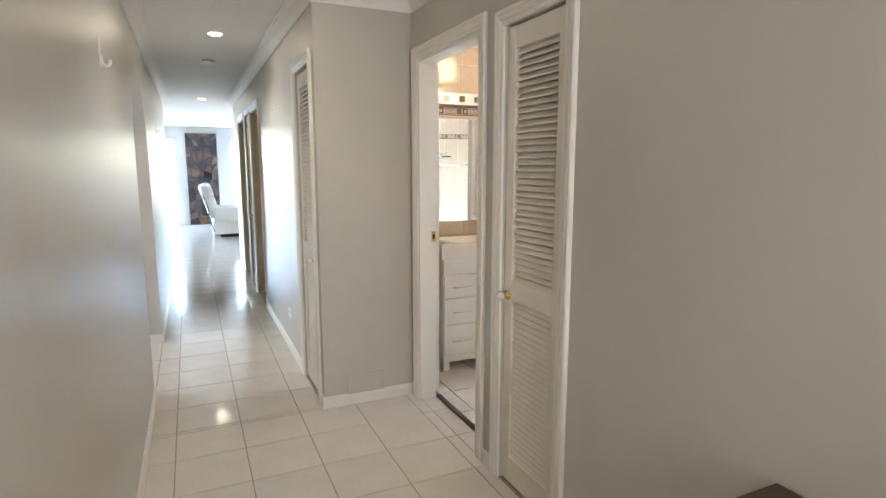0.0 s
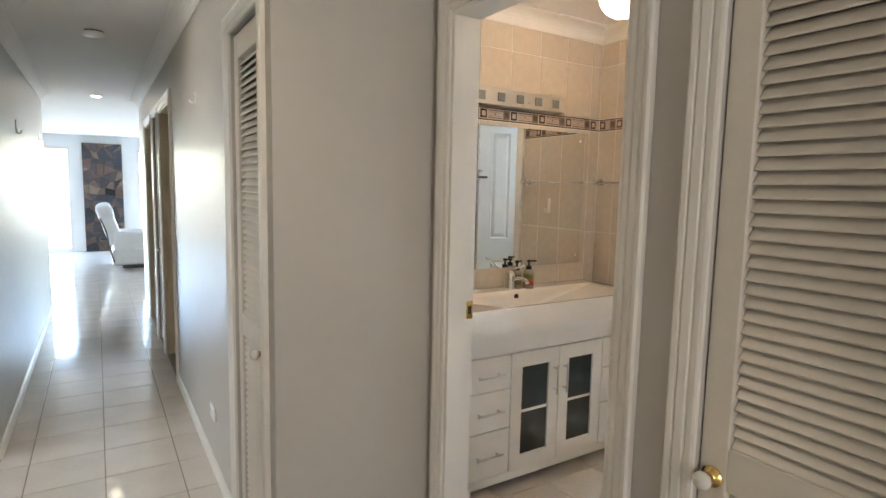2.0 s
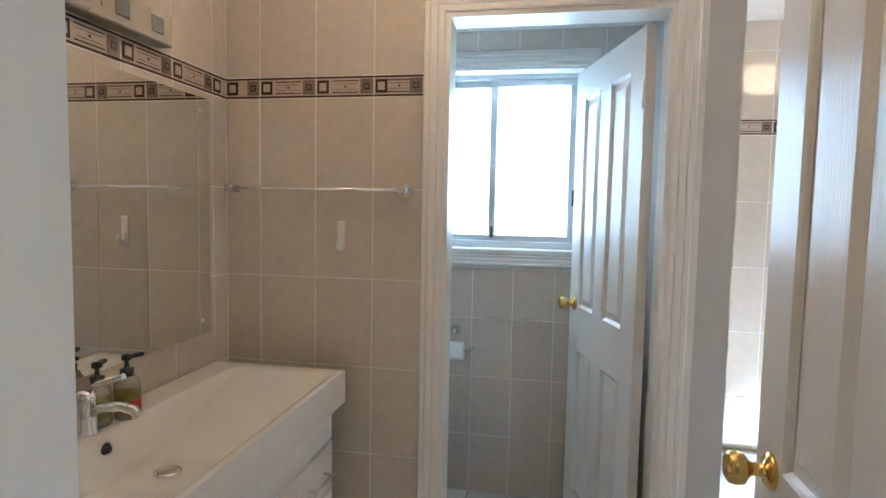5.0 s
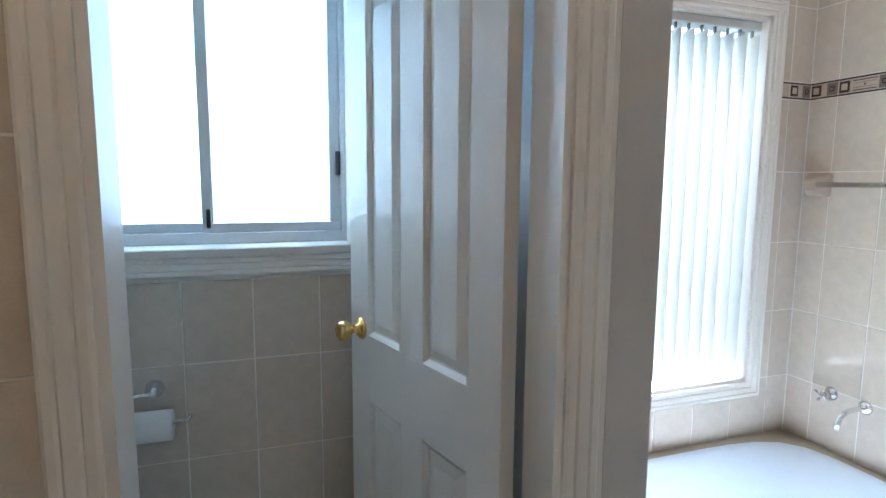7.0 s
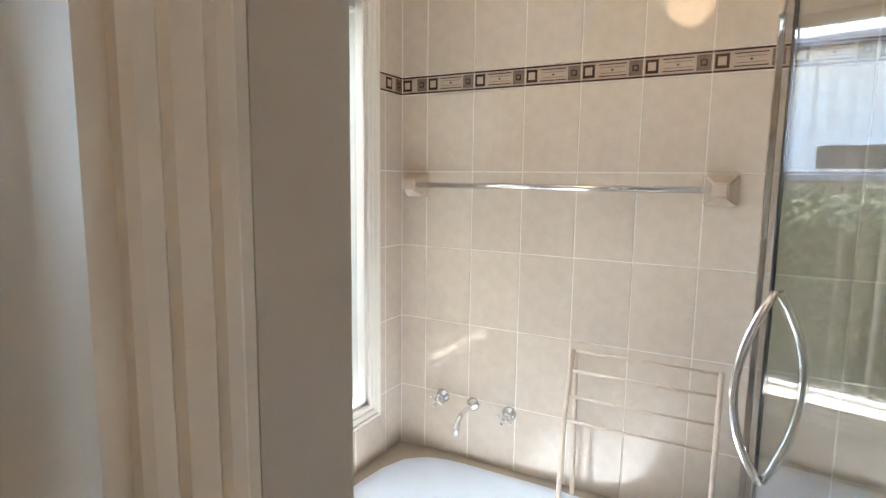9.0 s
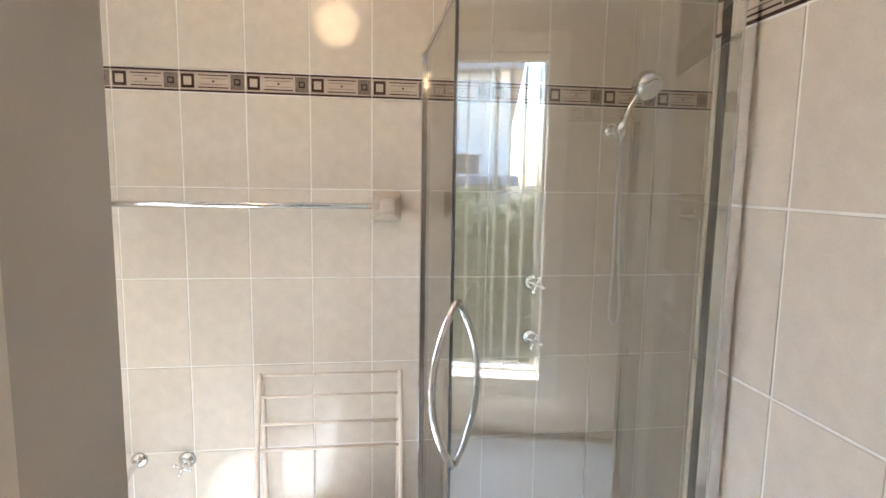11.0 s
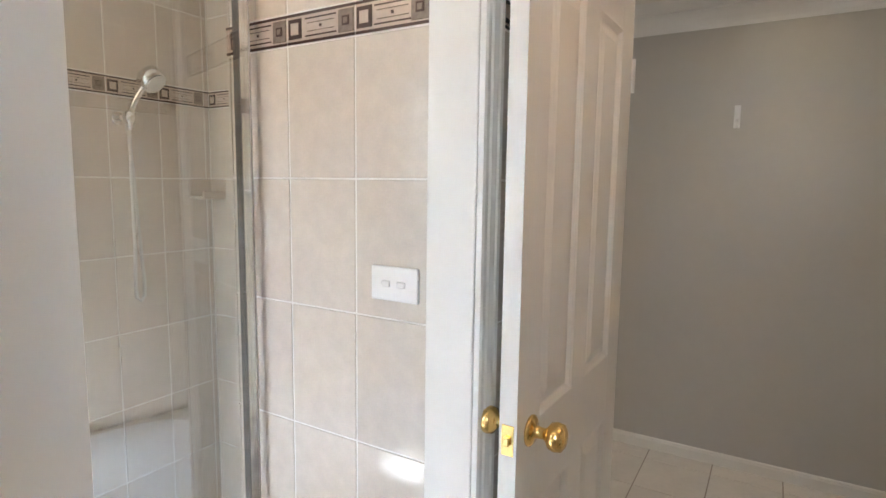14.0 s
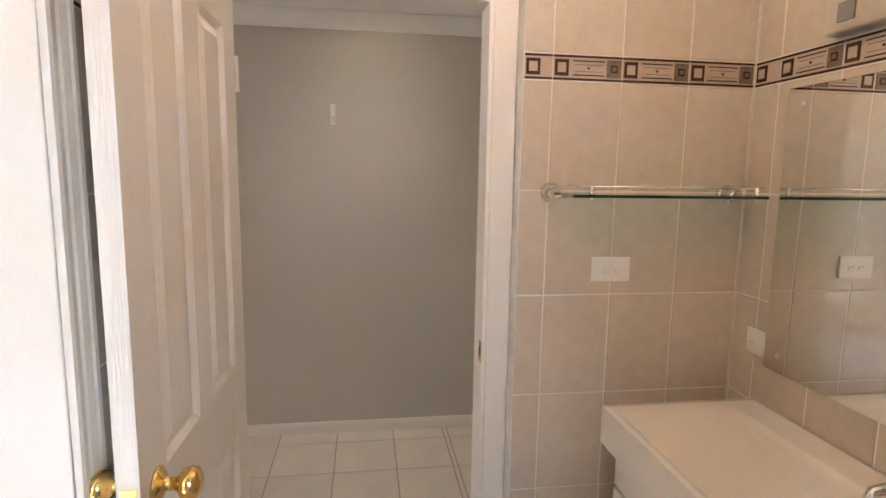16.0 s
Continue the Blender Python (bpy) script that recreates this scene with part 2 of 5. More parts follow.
def tube(bm, pts, r, n=10, m=0):
    """A round bar along a polyline, with mitred rings."""
    pts = [Vector(p) for p in pts]
    rings, up = [], None
    for i, p in enumerate(pts):
        d = (pts[min(i + 1, len(pts) - 1)] - pts[max(i - 1, 0)]).normalized()
        if up is None:
            up = d.orthogonal().normalized()
        up = (up - d * up.dot(d)).normalized()
        w = d.cross(up)
        rings.append([bm.verts.new(p + r * (math.cos(a) * up + math.sin(a) * w)) for a in [2 * math.pi * k / n for k in range(n)]])
    for a, b in zip(rings, rings[1:]):
        for k in range(n):
            f = bm.faces.new((a[k], a[(k + 1) % n], b[(k + 1) % n], b[k]))
            f.smooth, f.material_index = True, m
    for ring in (rings[0][::-1], rings[-1]):
        bm.faces.new(ring).material_index = m


def lathe(bm, prof, at=(0, 0, 0), axis="Z", n=24, m=0):
    """Profile of (radius, height) turned round an axis."""
    rot = {"Z": Matrix.Identity(3), "X": Matrix(((0, 0, 1), (0, 1, 0), (-1, 0, 0))), "Y": Matrix(((1, 0, 0), (0, 0, 1), (0, -1, 0)))}[axis]
    rings = []
    for r, h in prof:
        rings.append([bm.verts.new(Vector(at) + rot @ Vector((r * math.cos(2 * math.pi * k / n), r * math.sin(2 * math.pi * k / n), h))) for k in range(n)])
    for a, b in zip(rings, rings[1:]):
        for k in range(n):
            f = bm.faces.new((a[k], a[(k + 1) % n], b[(k + 1) % n], b[k]))
            f.smooth, f.material_index = True, m
    for ring in (rings[0][::-1], rings[-1]):
        try:
            bm.faces.new(ring).material_index = m
        except ValueError:
            pass


def mesh_of(name, bm, mats):
    bmesh.ops.recalc_face_normals(bm, faces=bm.faces[:])
    me = bpy.data.meshes.new(name)
    bm.to_mesh(me)
    bm.free()
    for k in (mats if isinstance(mats, (list, tuple)) else [mats]):
        me.materials.append(k)
    return me


def struct(name, bm, mats, label="", category=""):
    return tagged(new(name, mesh_of(name, bm, mats)), label, category, kind="structure")


def thing(name, m, label, category, group=""):
    o = new(name)
    o.empty_display_size = 0.05
    o.matrix_world = m
    return tagged(o, label, category, group)


def solo(name, bm, mats, m, label, category, group=""):
    o = new(name, mesh_of(name, bm, mats))
    o.matrix_world = m
    return tagged(o, label, category, group)


def part(name, bm, mats, parent, label=""):
    o = new(name, mesh_of(name, bm, mats))
    o.parent = parent
    return tagged(o, label)


def at(x, y, z, rz=0): return pose(x, y, z, 0, 0, rz)


def wall(name, axis, c0, c1, u0, u1, z0, z1, holes=(), mats=None, rule=None, label="painted wall", extra=None):
    """A wall whose normal is the axis, between c0 and c1, from u0 to u1, with openings (ua, ub, za, zb)."""
    bm = B()
    def put(a, b, c, d):
        if b - a > 1e-4 and d - c > 1e-4:
            box(bm, *((c0, c1, a, b) if axis == "x" else (a, b, c0, c1)), c, d)
    u = u0
    for a, b, c, d in sorted(holes):
        put(u, a, z0, z1)
        put(a, b, z0, c)
        put(a, b, d, z1)
        u = b
    put(u, u1, z0, z1)
    if extra:
        extra(bm)
    if rule:
        bm.normal_update()
        for f in bm.faces:
            f.material_index = rule(f.calc_center_median(), f.normal)
    return struct(name, bm, mats or M_HALL, label, "wall")


def sweep(bm, path, n, prof, closed=False, m=0):
    """A moulding: path corners (in the wall's plane, each with its mitre direction), profile of (across, proud)."""
    n = Vector(n)
    rings = [[bm.verts.new(Vector(p) + Vector(d) * a + n * b) for a, b in prof] for p, d in path]
    k = len(prof)
    for r, s in zip(rings, rings[1:]):
        for i in range(k):
            bm.faces.new((r[i], r[(i + 1) % k], s[(i + 1) % k], s[i])).material_index = m
    if not closed:
        bm.faces.new(rings[0][::-1]).material_index = m
        bm.faces.new(rings[-1]).material_index = m


ARCH = [(0.0, 0.0), (0.0, 0.010), (0.006, 0.013), (0.018, 0.013), (0.021, 0.010), (0.025, 0.015), (0.042, 0.018), (0.046, 0.014), (0.050, 0.019), (0.060, 0.020), (0.066, 0.015), (0.066, 0.0)]


def architrave(axis, c, sgn, u0, u1, ztop, name="door_trim", w=1.0, foot=0.0):
    """Moulded boards round an opening, on the face at c whose outside is sgn."""
    bm = B()
    v = (lambda u, z: (c, u, z)) if axis == "x" else (lambda u, z: (u, c, z))
    d = (lambda a, b: (0, a, b)) if axis == "x" else (lambda a, b: (a, 0, b))
    n = (sgn, 0, 0) if axis == "x" else (0, sgn, 0)
    prof = [(a * w, b) for a, b in ARCH]
    sweep(bm, [(v(u0, foot), d(-1, 0)), (v(u0, ztop), d(-1, 1)), (v(u1, ztop), d(1, 1)), (v(u1, foot), d(1, 0))], n, prof)
    return struct(name, bm, M_TRIM, "off-white moulded timber architrave", "trim")


def lining(axis, c0, c1, u0, u1, ztop, t=0.02, name="door_lining"):
    """The boards inside an opening, with a stop."""
    bm = B()
    def put(a, b, z0, z1, e0=c0, e1=c1):
        box(bm, *((e0, e1, a, b) if axis == "x" else (a, b, e0, e1)), z0, z1)
    put(u0, u0 + t, 0, ztop)
    put(u1 - t, u1, 0, ztop)
    put(u0 + t, u1 - t, ztop - t, ztop)
    return struct(name, bm, M_TRIM, "off-white painted timber door jamb", "trim")


def skirting(name, p, q, n, h=0.07, t=0.012):
    bm = B()
    sweep(bm, [((*p, 0), (0, 0, 1)), ((*q, 0), (0, 0, 1))], (*n, 0), [(0.0, 0.0), (0.0, t), (h * 0.72, t), (h * 0.82, t * 0.75), (h * 0.9, t * 0.8), (h, t * 0.3), (h, 0.0)])
    return struct(name, bm, M_TRIM, "low white painted skirting board", "baseboard")


def cornice(name, p, q, n, ztop, s=0.085):
    bm = B()
    prof = [(0, 0), (-s, 0), (-s, 0.006)] + [(-s + s * 0.92 * math.sin(a), 0.006 + s * 0.92 * (1 - math.cos(a))) for a in [math.pi / 2 * k / 6 for k in range(1, 7)]] + [(0, s)]
    sweep(bm, [((*p, ztop), (0, 0, 1)), ((*q, ztop), (0, 0, 1))], (*n, 0), prof)
    return struct(name, bm, M_CEIL, "white coved plaster cornice", "trim")

# ---- the large structure ----
XL, XR, XA, XB = -0.50, 0.442, 1.02, 1.185      # corridor walls, alcove wall, bathroom side of it
YN, YM, YS = 2.997, 3.66, 0.42                  # corridor nib, mirror wall, bath wall
XT, XE, XC, XW = 2.58, 3.55, 1.797, 1.175       # towel wall, outer wall, closet back, shower side
XJ = 1.122                                      # bathroom edge of the door lining
H, CS, G = 2.41, 0.085, 0.0016                   # ceiling, cornice, depth of the joints
BD = (2.14, 2.895)                              # bathroom door opening
TD = (2.19, 2.89)                              # toilet door opening
DH = 2.05
GB = [M_HALL, M_GROUT]

floor_bm = B()
box(floor_bm, XL - 4.5, XE + 0.19, -2.4, 8.85, -0.12, -0.0035)
box(floor_bm, XL - 4.5, 6.0, 8.85, 15.2, -0.12, -0.0035)
struct("floor", floor_bm, M_FGROUT, "pale floor bed under ceramic tiles", "floor")
cb = B()
box(cb, XL - 4.5, XE + 0.22, -2.4, 8.85, H, H + 0.12)
box(cb, XL - 4.5, 6.0, 8.85, 15.4, H, H + 0.12)
struct("ceiling", cb, M_CEIL, "flat white plaster ceiling", "ceiling")


def arch_fill(bm):
    """The two curved shoulders of the arched opening."""
    y0, y1, zs, zt, r = 3.62, 4.82, 1.52, 2.10, 0.60
    for side in (0, 1):
        ring = []
        for k in range(11):
            a = math.pi / 2 * k / 10
            yy = (y0 + r - r * math.cos(a)) if side == 0 else (y1 - r + r * math.cos(a))
            ring.append((yy, zs + (zt - zs) * math.sin(a)))
        ring.append((y0 if side == 0 else y1, zt))
        f = [bm.verts.new((XL, y, z)) for y, z in ring]
        b = [bm.verts.new((XL - 0.1, y, z)) for y, z in ring]
        bm.faces.new(f)
        bm.faces.new(b[::-1])
        for k in range(len(ring)):
            j = (k + 1) % len(ring)
            bm.faces.new((f[k], f[j], b[j], b[k]))


wall("wall_corridor_west", "x", XL - 0.1, XL, -2.3, 8.9, 0, H, [(3.62, 4.82, 0, 2.10)], extra=arch_fill, label="greige painted corridor wall with an arched opening")
wall("wall_corridor_east", "x", XR, XR + 0.1, YN, 8.9, 0, H, [(3.13, 3.58, 0, 2.03), (5.66, 6.42, 0, 2.04), (6.55, 7.0, 0, 2.04), (7.2, 7.95, 0, 2.04)], label="greige painted corridor wall with louvred doors")
wall("wall_nib", "y", YN, YN + 0.1, XR + 0.1, XA, 0, H, label="greige painted short wall with a floor-level vent")
wall("wall_mirror", "y", YM + G, YM + 0.1, XR + 0.1, XE + 0.2, 0, H, mats=GB, rule=lambda c, n: 1 if n.y < -0.5 else 0, label="bathroom wall tiled beige behind the mirror")
wall("wall_bath_door_core", "x", XA, XJ - 0.012, 2.068, YM, 0, H, [(BD[0], BD[1], 0, DH)], label="greige painted wall round the bathroom door")
wall("wall_bath_door", "x", XJ - 0.012, XB - G, 2.068, YM, 0, H, [(BD[0] - 0.068, BD[1] + 0.068, 0, DH + 0.068)], mats=GB, rule=lambda c, n: 1, label="wall tiled beige round the bathroom door")
wall("wall_entry_east", "x", XA, XA + 0.1, -2.3, 2.068, 0, H, [(1.50, 1.92, 0, 2.02)], label="greige painted wall with a louvred cupboard door")
wall("wall_closet_back", "x", XC - 0.09, XC - G, 1.36, 2.068, 0, H, mats=GB, rule=lambda c, n: 1, label="tiled wall between shower and door")
wall("wall_closet_side", "y", 1.95, 2.068 - G, XB, XC - 0.09, 0, H, mats=GB, rule=lambda c, n: 1 if n.y > 0.5 else 0, label="tiled return beside the door")
wall("wall_shower_return", "y", 1.345 + G, 1.44, XW, XC - 0.09, 0, H, mats=GB, rule=lambda c, n: 1 if n.y < -0.5 else 0, label="tiled shower return wall")
wall("wall_shower_west", "x", XW - 0.05, XW - G, YS, 1.345, 0, H, mats=GB, rule=lambda c, n: 1 if n.x > 0.5 else 0, label="tiled shower side wall")
wall("wall_bath_south", "y", YS - 0.1, YS - G, XW - 0.05, XE + 0.2, 0, H, mats=GB, rule=lambda c, n: 1 if n.y > 0.5 else 0, label="long bathroom wall tiled beige with a border")
TWIN = (2.38, 3.18, 1.262, 2.15)
BWIN = (0.665, 1.42, 0.60, 2.14)
wall("wall_outer_east", "x", XE + G, XE + 0.2, YS - 0.1, YM, 0, H, [BWIN, TWIN], mats=[M_RENDERW, M_GROUT], rule=lambda c, n: 1 if n.x < -0.5 else 0, label="outer wall with two windows")
wall("wall_towel", "x", XT + G, XT + 0.11 - G, 2.10, YM, 0, H, [(TD[0], TD[1], 0, 2.08)], mats=[M_GROUT], label="tiled wall round the toilet door")
wall("wall_toilet_partition", "y", 2.0, 2.10, XT, XE, 0, H, mats=[M_HALL], label="cream painted partition end between toilet and bath")
wall("wall_entry_south", "y", -2.4, -2.3, XL - 0.1, XA + 0.1, 0, H, label="plain entry wall")
wall("wall_side_room_south", "y", 2.3, 2.4, XL - 4.5, XL - 0.1, 0, H, label="side room wall")
wall("wall_side_room_north", "y", 6.2, 6.3, XL - 4.5, XL - 0.1, 0, H, label="side room wall")
wall("wall_side_room_west", "x", XL - 4.6, XL - 4.5, 2.3, 15.15, 0, H, label="side room wall")
wall("wall_living_south_west", "y", 8.8, 8.9, XL - 4.5, XL - 0.1, 0, H, label="living room wall")
wall("wall_living_south_east", "y", 8.8, 8.9, XR + 0.1, 6.0, 0, H, label="living room wall")
wall("wall_living_east", "x", 5.9, 6.0, 8.9, 15.15, 0, H, label="living room wall")
wall("wall_bedroom_back", "x", 2.6, 2.7, YM + 0.1, 8.8, 0, H, label="bedroom wall")
LW = [(-3.6, -0.46, 0.02, 2.15), (0.74, 3.9, 0.02, 2.15)]
wall("wall_living_north", "y", 15.0, 15.15, XL - 4.5, 6.0, 0, H, LW, mats=M_CEIL, label="white living room wall with tall windows")

# cornices
for i, (p, q, n) in enumerate((((XL, -2.3), (XL, 8.9), (1, 0)), ((XR, YN), (XR, 8.9), (-1, 0)), ((XR, YN), (XA, YN), (0, -1)), ((XA, -2.3), (XA, YN), (-1, 0)),
                               ((XB, YM), (XT, YM), (0, -1)), ((XT, 2.1), (XT, YM), (-1, 0)), ((XB, 2.068), (XB, YM), (1, 0)), ((XW, YS), (XE, YS), (0, 1)),
                               ((XC, 1.345), (XC, 2.03), (1, 0)), ((XE, YS), (XE, YM), (-1, 0)), ((XT + 0.11, YM), (XE, YM), (0, -1)))):
    cornice("cornice", p, q, n, H)
# skirtings
for p, q, n in (((XL, -2.3), (XL, 3.62), (1, 0)), ((XL, 4.82), (XL, 8.9), (1, 0)), ((XL - 0.1, 4.82), (XL, 4.82), (0, -1)), ((XR, 3.65), (XR, 5.6), (-1, 0)), ((XR, YN), (XR, 3.06), (-1, 0)),
                ((XR - 0.012, YN), (XA, YN), (0, -1)), ((XA, -2.3), (XA, 1.43), (-1, 0)), ((XA, 2.0), (XA, 2.07), (-1, 0)), ((XA, 2.935), (XA, YN), (-1, 0))):
    skirting("baseboard", p, q, n)

# door trims
architrave("x", XA, -1, BD[0], BD[1], DH)
bm = B()
for a, b, c, e in ((BD[0] - 0.066, BD[0] + 0.004, 0, DH + 0.066), (BD[1] - 0.004, BD[1] + 0.066, 0, DH + 0.066), (BD[0] + 0.004, BD[1] - 0.004, DH - 0.004, DH + 0.066)):
    box(bm, XJ - 0.0115, XJ + 0.002, a, b, c, e, bev=0.002)
struct("door_trim", bm, M_TRIM, "flat cream painted timber architrave set into the tiles", "trim")
lining("x", XA - 0.002, XJ, BD[0], BD[1], DH, 0.016)
architrave("x", XT, -1, TD[0], TD[1], 2.08)
architrave("x", XT + 0.11, 1, TD[0], TD[1], 2.08)
lining("x", XT - 0.002, XT + 0.112, TD[0], TD[1], 2.08, 0.016)
architrave("x", XA, -1, 1.50, 1.92, 2.02)
architrave("x", XR, -1, 3.13, 3.58, 2.03)
architrave("x", XR, -1, 5.66, 6.42, 2.04)
architrave("x", XR, -1, 6.55, 7.0, 2.04)
architrave("x", XR, -1, 7.2, 7.95, 2.04)
bm = B()
box(bm, XB - 0.062, XB - 0.03, BD[0] + 0.018, BD[1] - 0.016, -G, 0.012, bev=0.003)
struct("threshold", bm, M_BROWN, "dark timber threshold strip", "trim")
# timber corner post beside the shower wall
bm = B()
box(bm, XC - 0.004, XC + 0.012, 1.958, 2.070, 0, H - CS, bev=0.003, seg=2)
sweep(bm, [((XC + 0.008, 2.066, 0), (-1, 0, 0)), ((XC + 0.008, 2.066, H - CS), (-1, 0, 0))], (0, 1, 0), [(a, b + 0.006 if b else 0.0) for a, b in ARCH])
struct("corner_trim", bm, M_TRIM, "white painted timber corner trim", "trim")


# ---- tiles of walls and floors ----
tile_meshes = {}


def slab(w, h, t, m, key):
    """One tile: a thin slab with chamfered front edges, front at z = 0."""
    k = (round(w, 4), round(h, 4), key)
    if k not in tile_meshes:
        c = min(0.0012, w / 4, h / 4)
        x, y = w / 2, h / 2
        vs = [(-x, -y, -t), (x, -y, -t), (x, y, -t), (-x, y, -t), (-x, -y, -c), (x, -y, -c), (x, y, -c), (-x, y, -c), (-x + c, -y + c, 0), (x - c, -y + c, 0), (x - c, y - c, 0), (-x + c, y - c, 0)]
        fs = [(8, 9, 10, 11)] + [(a, (a + 1) % 4, (a + 1) % 4 + 4, a + 4) for a in range(4)] + [(a + 4, (a + 1) % 4 + 4, (a + 1) % 4 + 8, a + 8) for a in range(4)]
        me = bpy.data.meshes.new("tile")
        me.from_pydata(vs, [], fs)
        me.materials.append(m)
        tile_meshes[k] = me
    return tile_meshes[k]


def cut(rects, hole):
    """Rectangles less a rectangle, keeping the larger pieces."""
    out = []
    for a, b, c, d in rects:
        e, f, g, h = hole
        if e >= b or f <= a or g >= d or h <= c:
            out.append((a, b, c, d))
            continue
        if g > c: out.append((a, b, c, g))
        if h < d: out.append((a, b, h, d))
        if e > a: out.append((a, e, max(c, g), min(d, h)))
        if f < b: out.append((f, b, max(c, g), min(d, h)))
    return [r for r in out if r[1] - r[0] > 0.012 and r[3] - r[2] > 0.012]


TW, TH, J = 0.203, 0.303, 0.0046
BZ0, BZ1 = 1.818, 1.890
ROWS_Z = [(TH * k, TH * (k + 1)) for k in range(6)] + [(BZ1, BZ1 + TH), (BZ1 + TH, H - 0.02)]


def border_mesh(w):
    """A border tile: dark bands, two square motifs and a long cream panel."""
    k = ("border", round(w, 3))
    if k in tile_meshes:
        return tile_meshes[k]
    bm = B()
    h = (BZ1 - BZ0 - J) / 2
    x = w / 2 - 0.0008
    box(bm, -x, x, -h, h, -0.006, -0.001, 1)
    for s in (-1, 1):
        box(bm, -x, x, s * h - (0.006 if s > 0 else 0), s * h + (0 if s > 0 else 0.006), -0.001, 0.0006, 0)
    def motif(cx, kind):
        if kind == 0:
            box(bm, cx - 0.020, cx + 0.020, -0.022, 0.022, -0.001, 0.0008, 0)
            box(bm, cx - 0.012, cx + 0.012, -0.013, 0.013, 0.0008, 0.0018, 1)
        elif kind == 1:
            box(bm, cx - 0.021, cx + 0.021, -0.024, 0.024, -0.001, 0.0008, 2)
            box(bm, cx - 0.010, cx + 0.010, -0.010, 0.010, 0.0008, 0.0018, 0)
            box(bm, cx - 0.006, cx + 0.006, -0.006, 0.006, 0.0018, 0.0026, 2)
        else:
            for s in (-1, 1):
                box(bm, cx - 0.046, cx + 0.046, s * 0.019 - 0.0016, s * 0.019 + 0.0016, -0.001, 0.0006, 0)
                box(bm, cx - 0.040, cx + 0.040, s * 0.009 - 0.0008, s * 0.009 + 0.0008, -0.001, 0.0006, 2)
            box(bm, cx - 0.003, cx + 0.003, -0.003, 0.003, -0.001, 0.0006, 0)
    if w > 0.15:
        motif(-x + 0.024, 0)
        motif(0.002, 2)
        motif(x - 0.024, 1)
    elif w > 0.06:
        motif(-x + 0.024, 0)
        if w > 0.1:
            motif(x - 0.024, 1)
    tile_meshes[k] = mesh_of("border_tile", bm, [M_BORD_D, M_BORD_L, M_BORD_M])
    return tile_meshes[k]


def tile_wall(parent, axis, c, sgn, u0, u1, first, holes=(), border=True, flip=False, rows=None):
    """Tiles on the face at c; columns start at the line first."""
    parent = bpy.data.objects[parent]
    cols, u = [], first
    while u > u0:
        u -= TW
    while u < u1 - 0.004:
        cols.append((max(u, u0), min(u + TW, u1)))
        u += TW
    # local x along u so that the front faces sgn
    if axis == "x":
        ex, n = Vector((0, sgn, 0)), Vector((sgn, 0, 0))
    else:
        ex, n = Vector((-sgn, 0, 0)), Vector((0, sgn, 0))
    rot = Matrix((ex, Vector((0, 0, 1)), n)).transposed().to_4x4()
    def put(me, name, u, z):
        o = new(name, me)
        p = (c, u, z) if axis == "x" else (u, c, z)
        o.matrix_world = Matrix.Translation(p) @ rot
        o.parent = parent
    for a, b in cols:
        if b - a < 0.012:
            continue
        for z0, z1 in (rows or ROWS_Z):
            rs = [(a + J / 2, b - J / 2, z0 + J / 2, z1 - J / 2)]
            for h in holes:
                rs = cut(rs, h)
            for r in rs:
                put(slab(r[1] - r[0], r[3] - r[2], 0.006, M_TILE, "wall"), "tile", (r[0] + r[1]) / 2, (r[2] + r[3]) / 2)
        if border:
            rs = [(a + 0.0005, b - 0.0005, BZ0 + J / 2, BZ1 - J / 2)]
            for h in holes:
                rs = cut(rs, h)
            for r in rs:
                if r[3] - r[2] > 0.06:
                    put(border_mesh(r[1] - r[0]), "border_tile", (r[0] + r[1]) / 2, (BZ0 + BZ1) / 2)


def all_tiles():
    dz = DH + 0.07
    tile_wall("wall_bath_south", "y", YS, 1, XW, XE, 2.823)
    tile_wall("wall_outer_east", "x", XE, -1, YS, 2.0, YS + 0.12, [(BWIN[0] - 0.07, BWIN[1] + 0.07, BWIN[2] - 0.07, BWIN[3] + 0.07)])
    tile_wall("wall_outer_east", "x", XE, -1, 2.10, YM, 2.70, [(TWIN[0] - 0.06, TWIN[1] + 0.06, TWIN[2] - 0.1, TWIN[3] + 0.08)], border=False)
    tile_wall("wall_towel", "x", XT, -1, 2.10, YM, 3.127, [(TD[0] - 0.07, TD[1] + 0.07, 0, 2.15), (0, 2.14, 0, 3)])
    tile_wall("wall_mirror", "y", YM, -1, XB, XT, 2.50)
    tile_wall("wall_mirror", "y", YM, -1, XT + 0.11, XE, 2.8, border=False)
    tile_wall("wall_bath_door", "x", XB, 1, 2.068, YM, 3.046, [(BD[0] - 0.07, BD[1] + 0.07, 0, dz)])
    tile_wall("wall_closet_back", "x", XC, 1, 1.345, 1.956, 1.764)
    tile_wall("wall_shower_return", "y", 1.345, -1, XW, XC - 0.03, 1.3)
    tile_wall("wall_shower_west", "x", XW, 1, YS, 1.345, YS)
    tile_wall("wall_closet_side", "y", 2.068, 1, XB, XC - 0.062, 1.3)


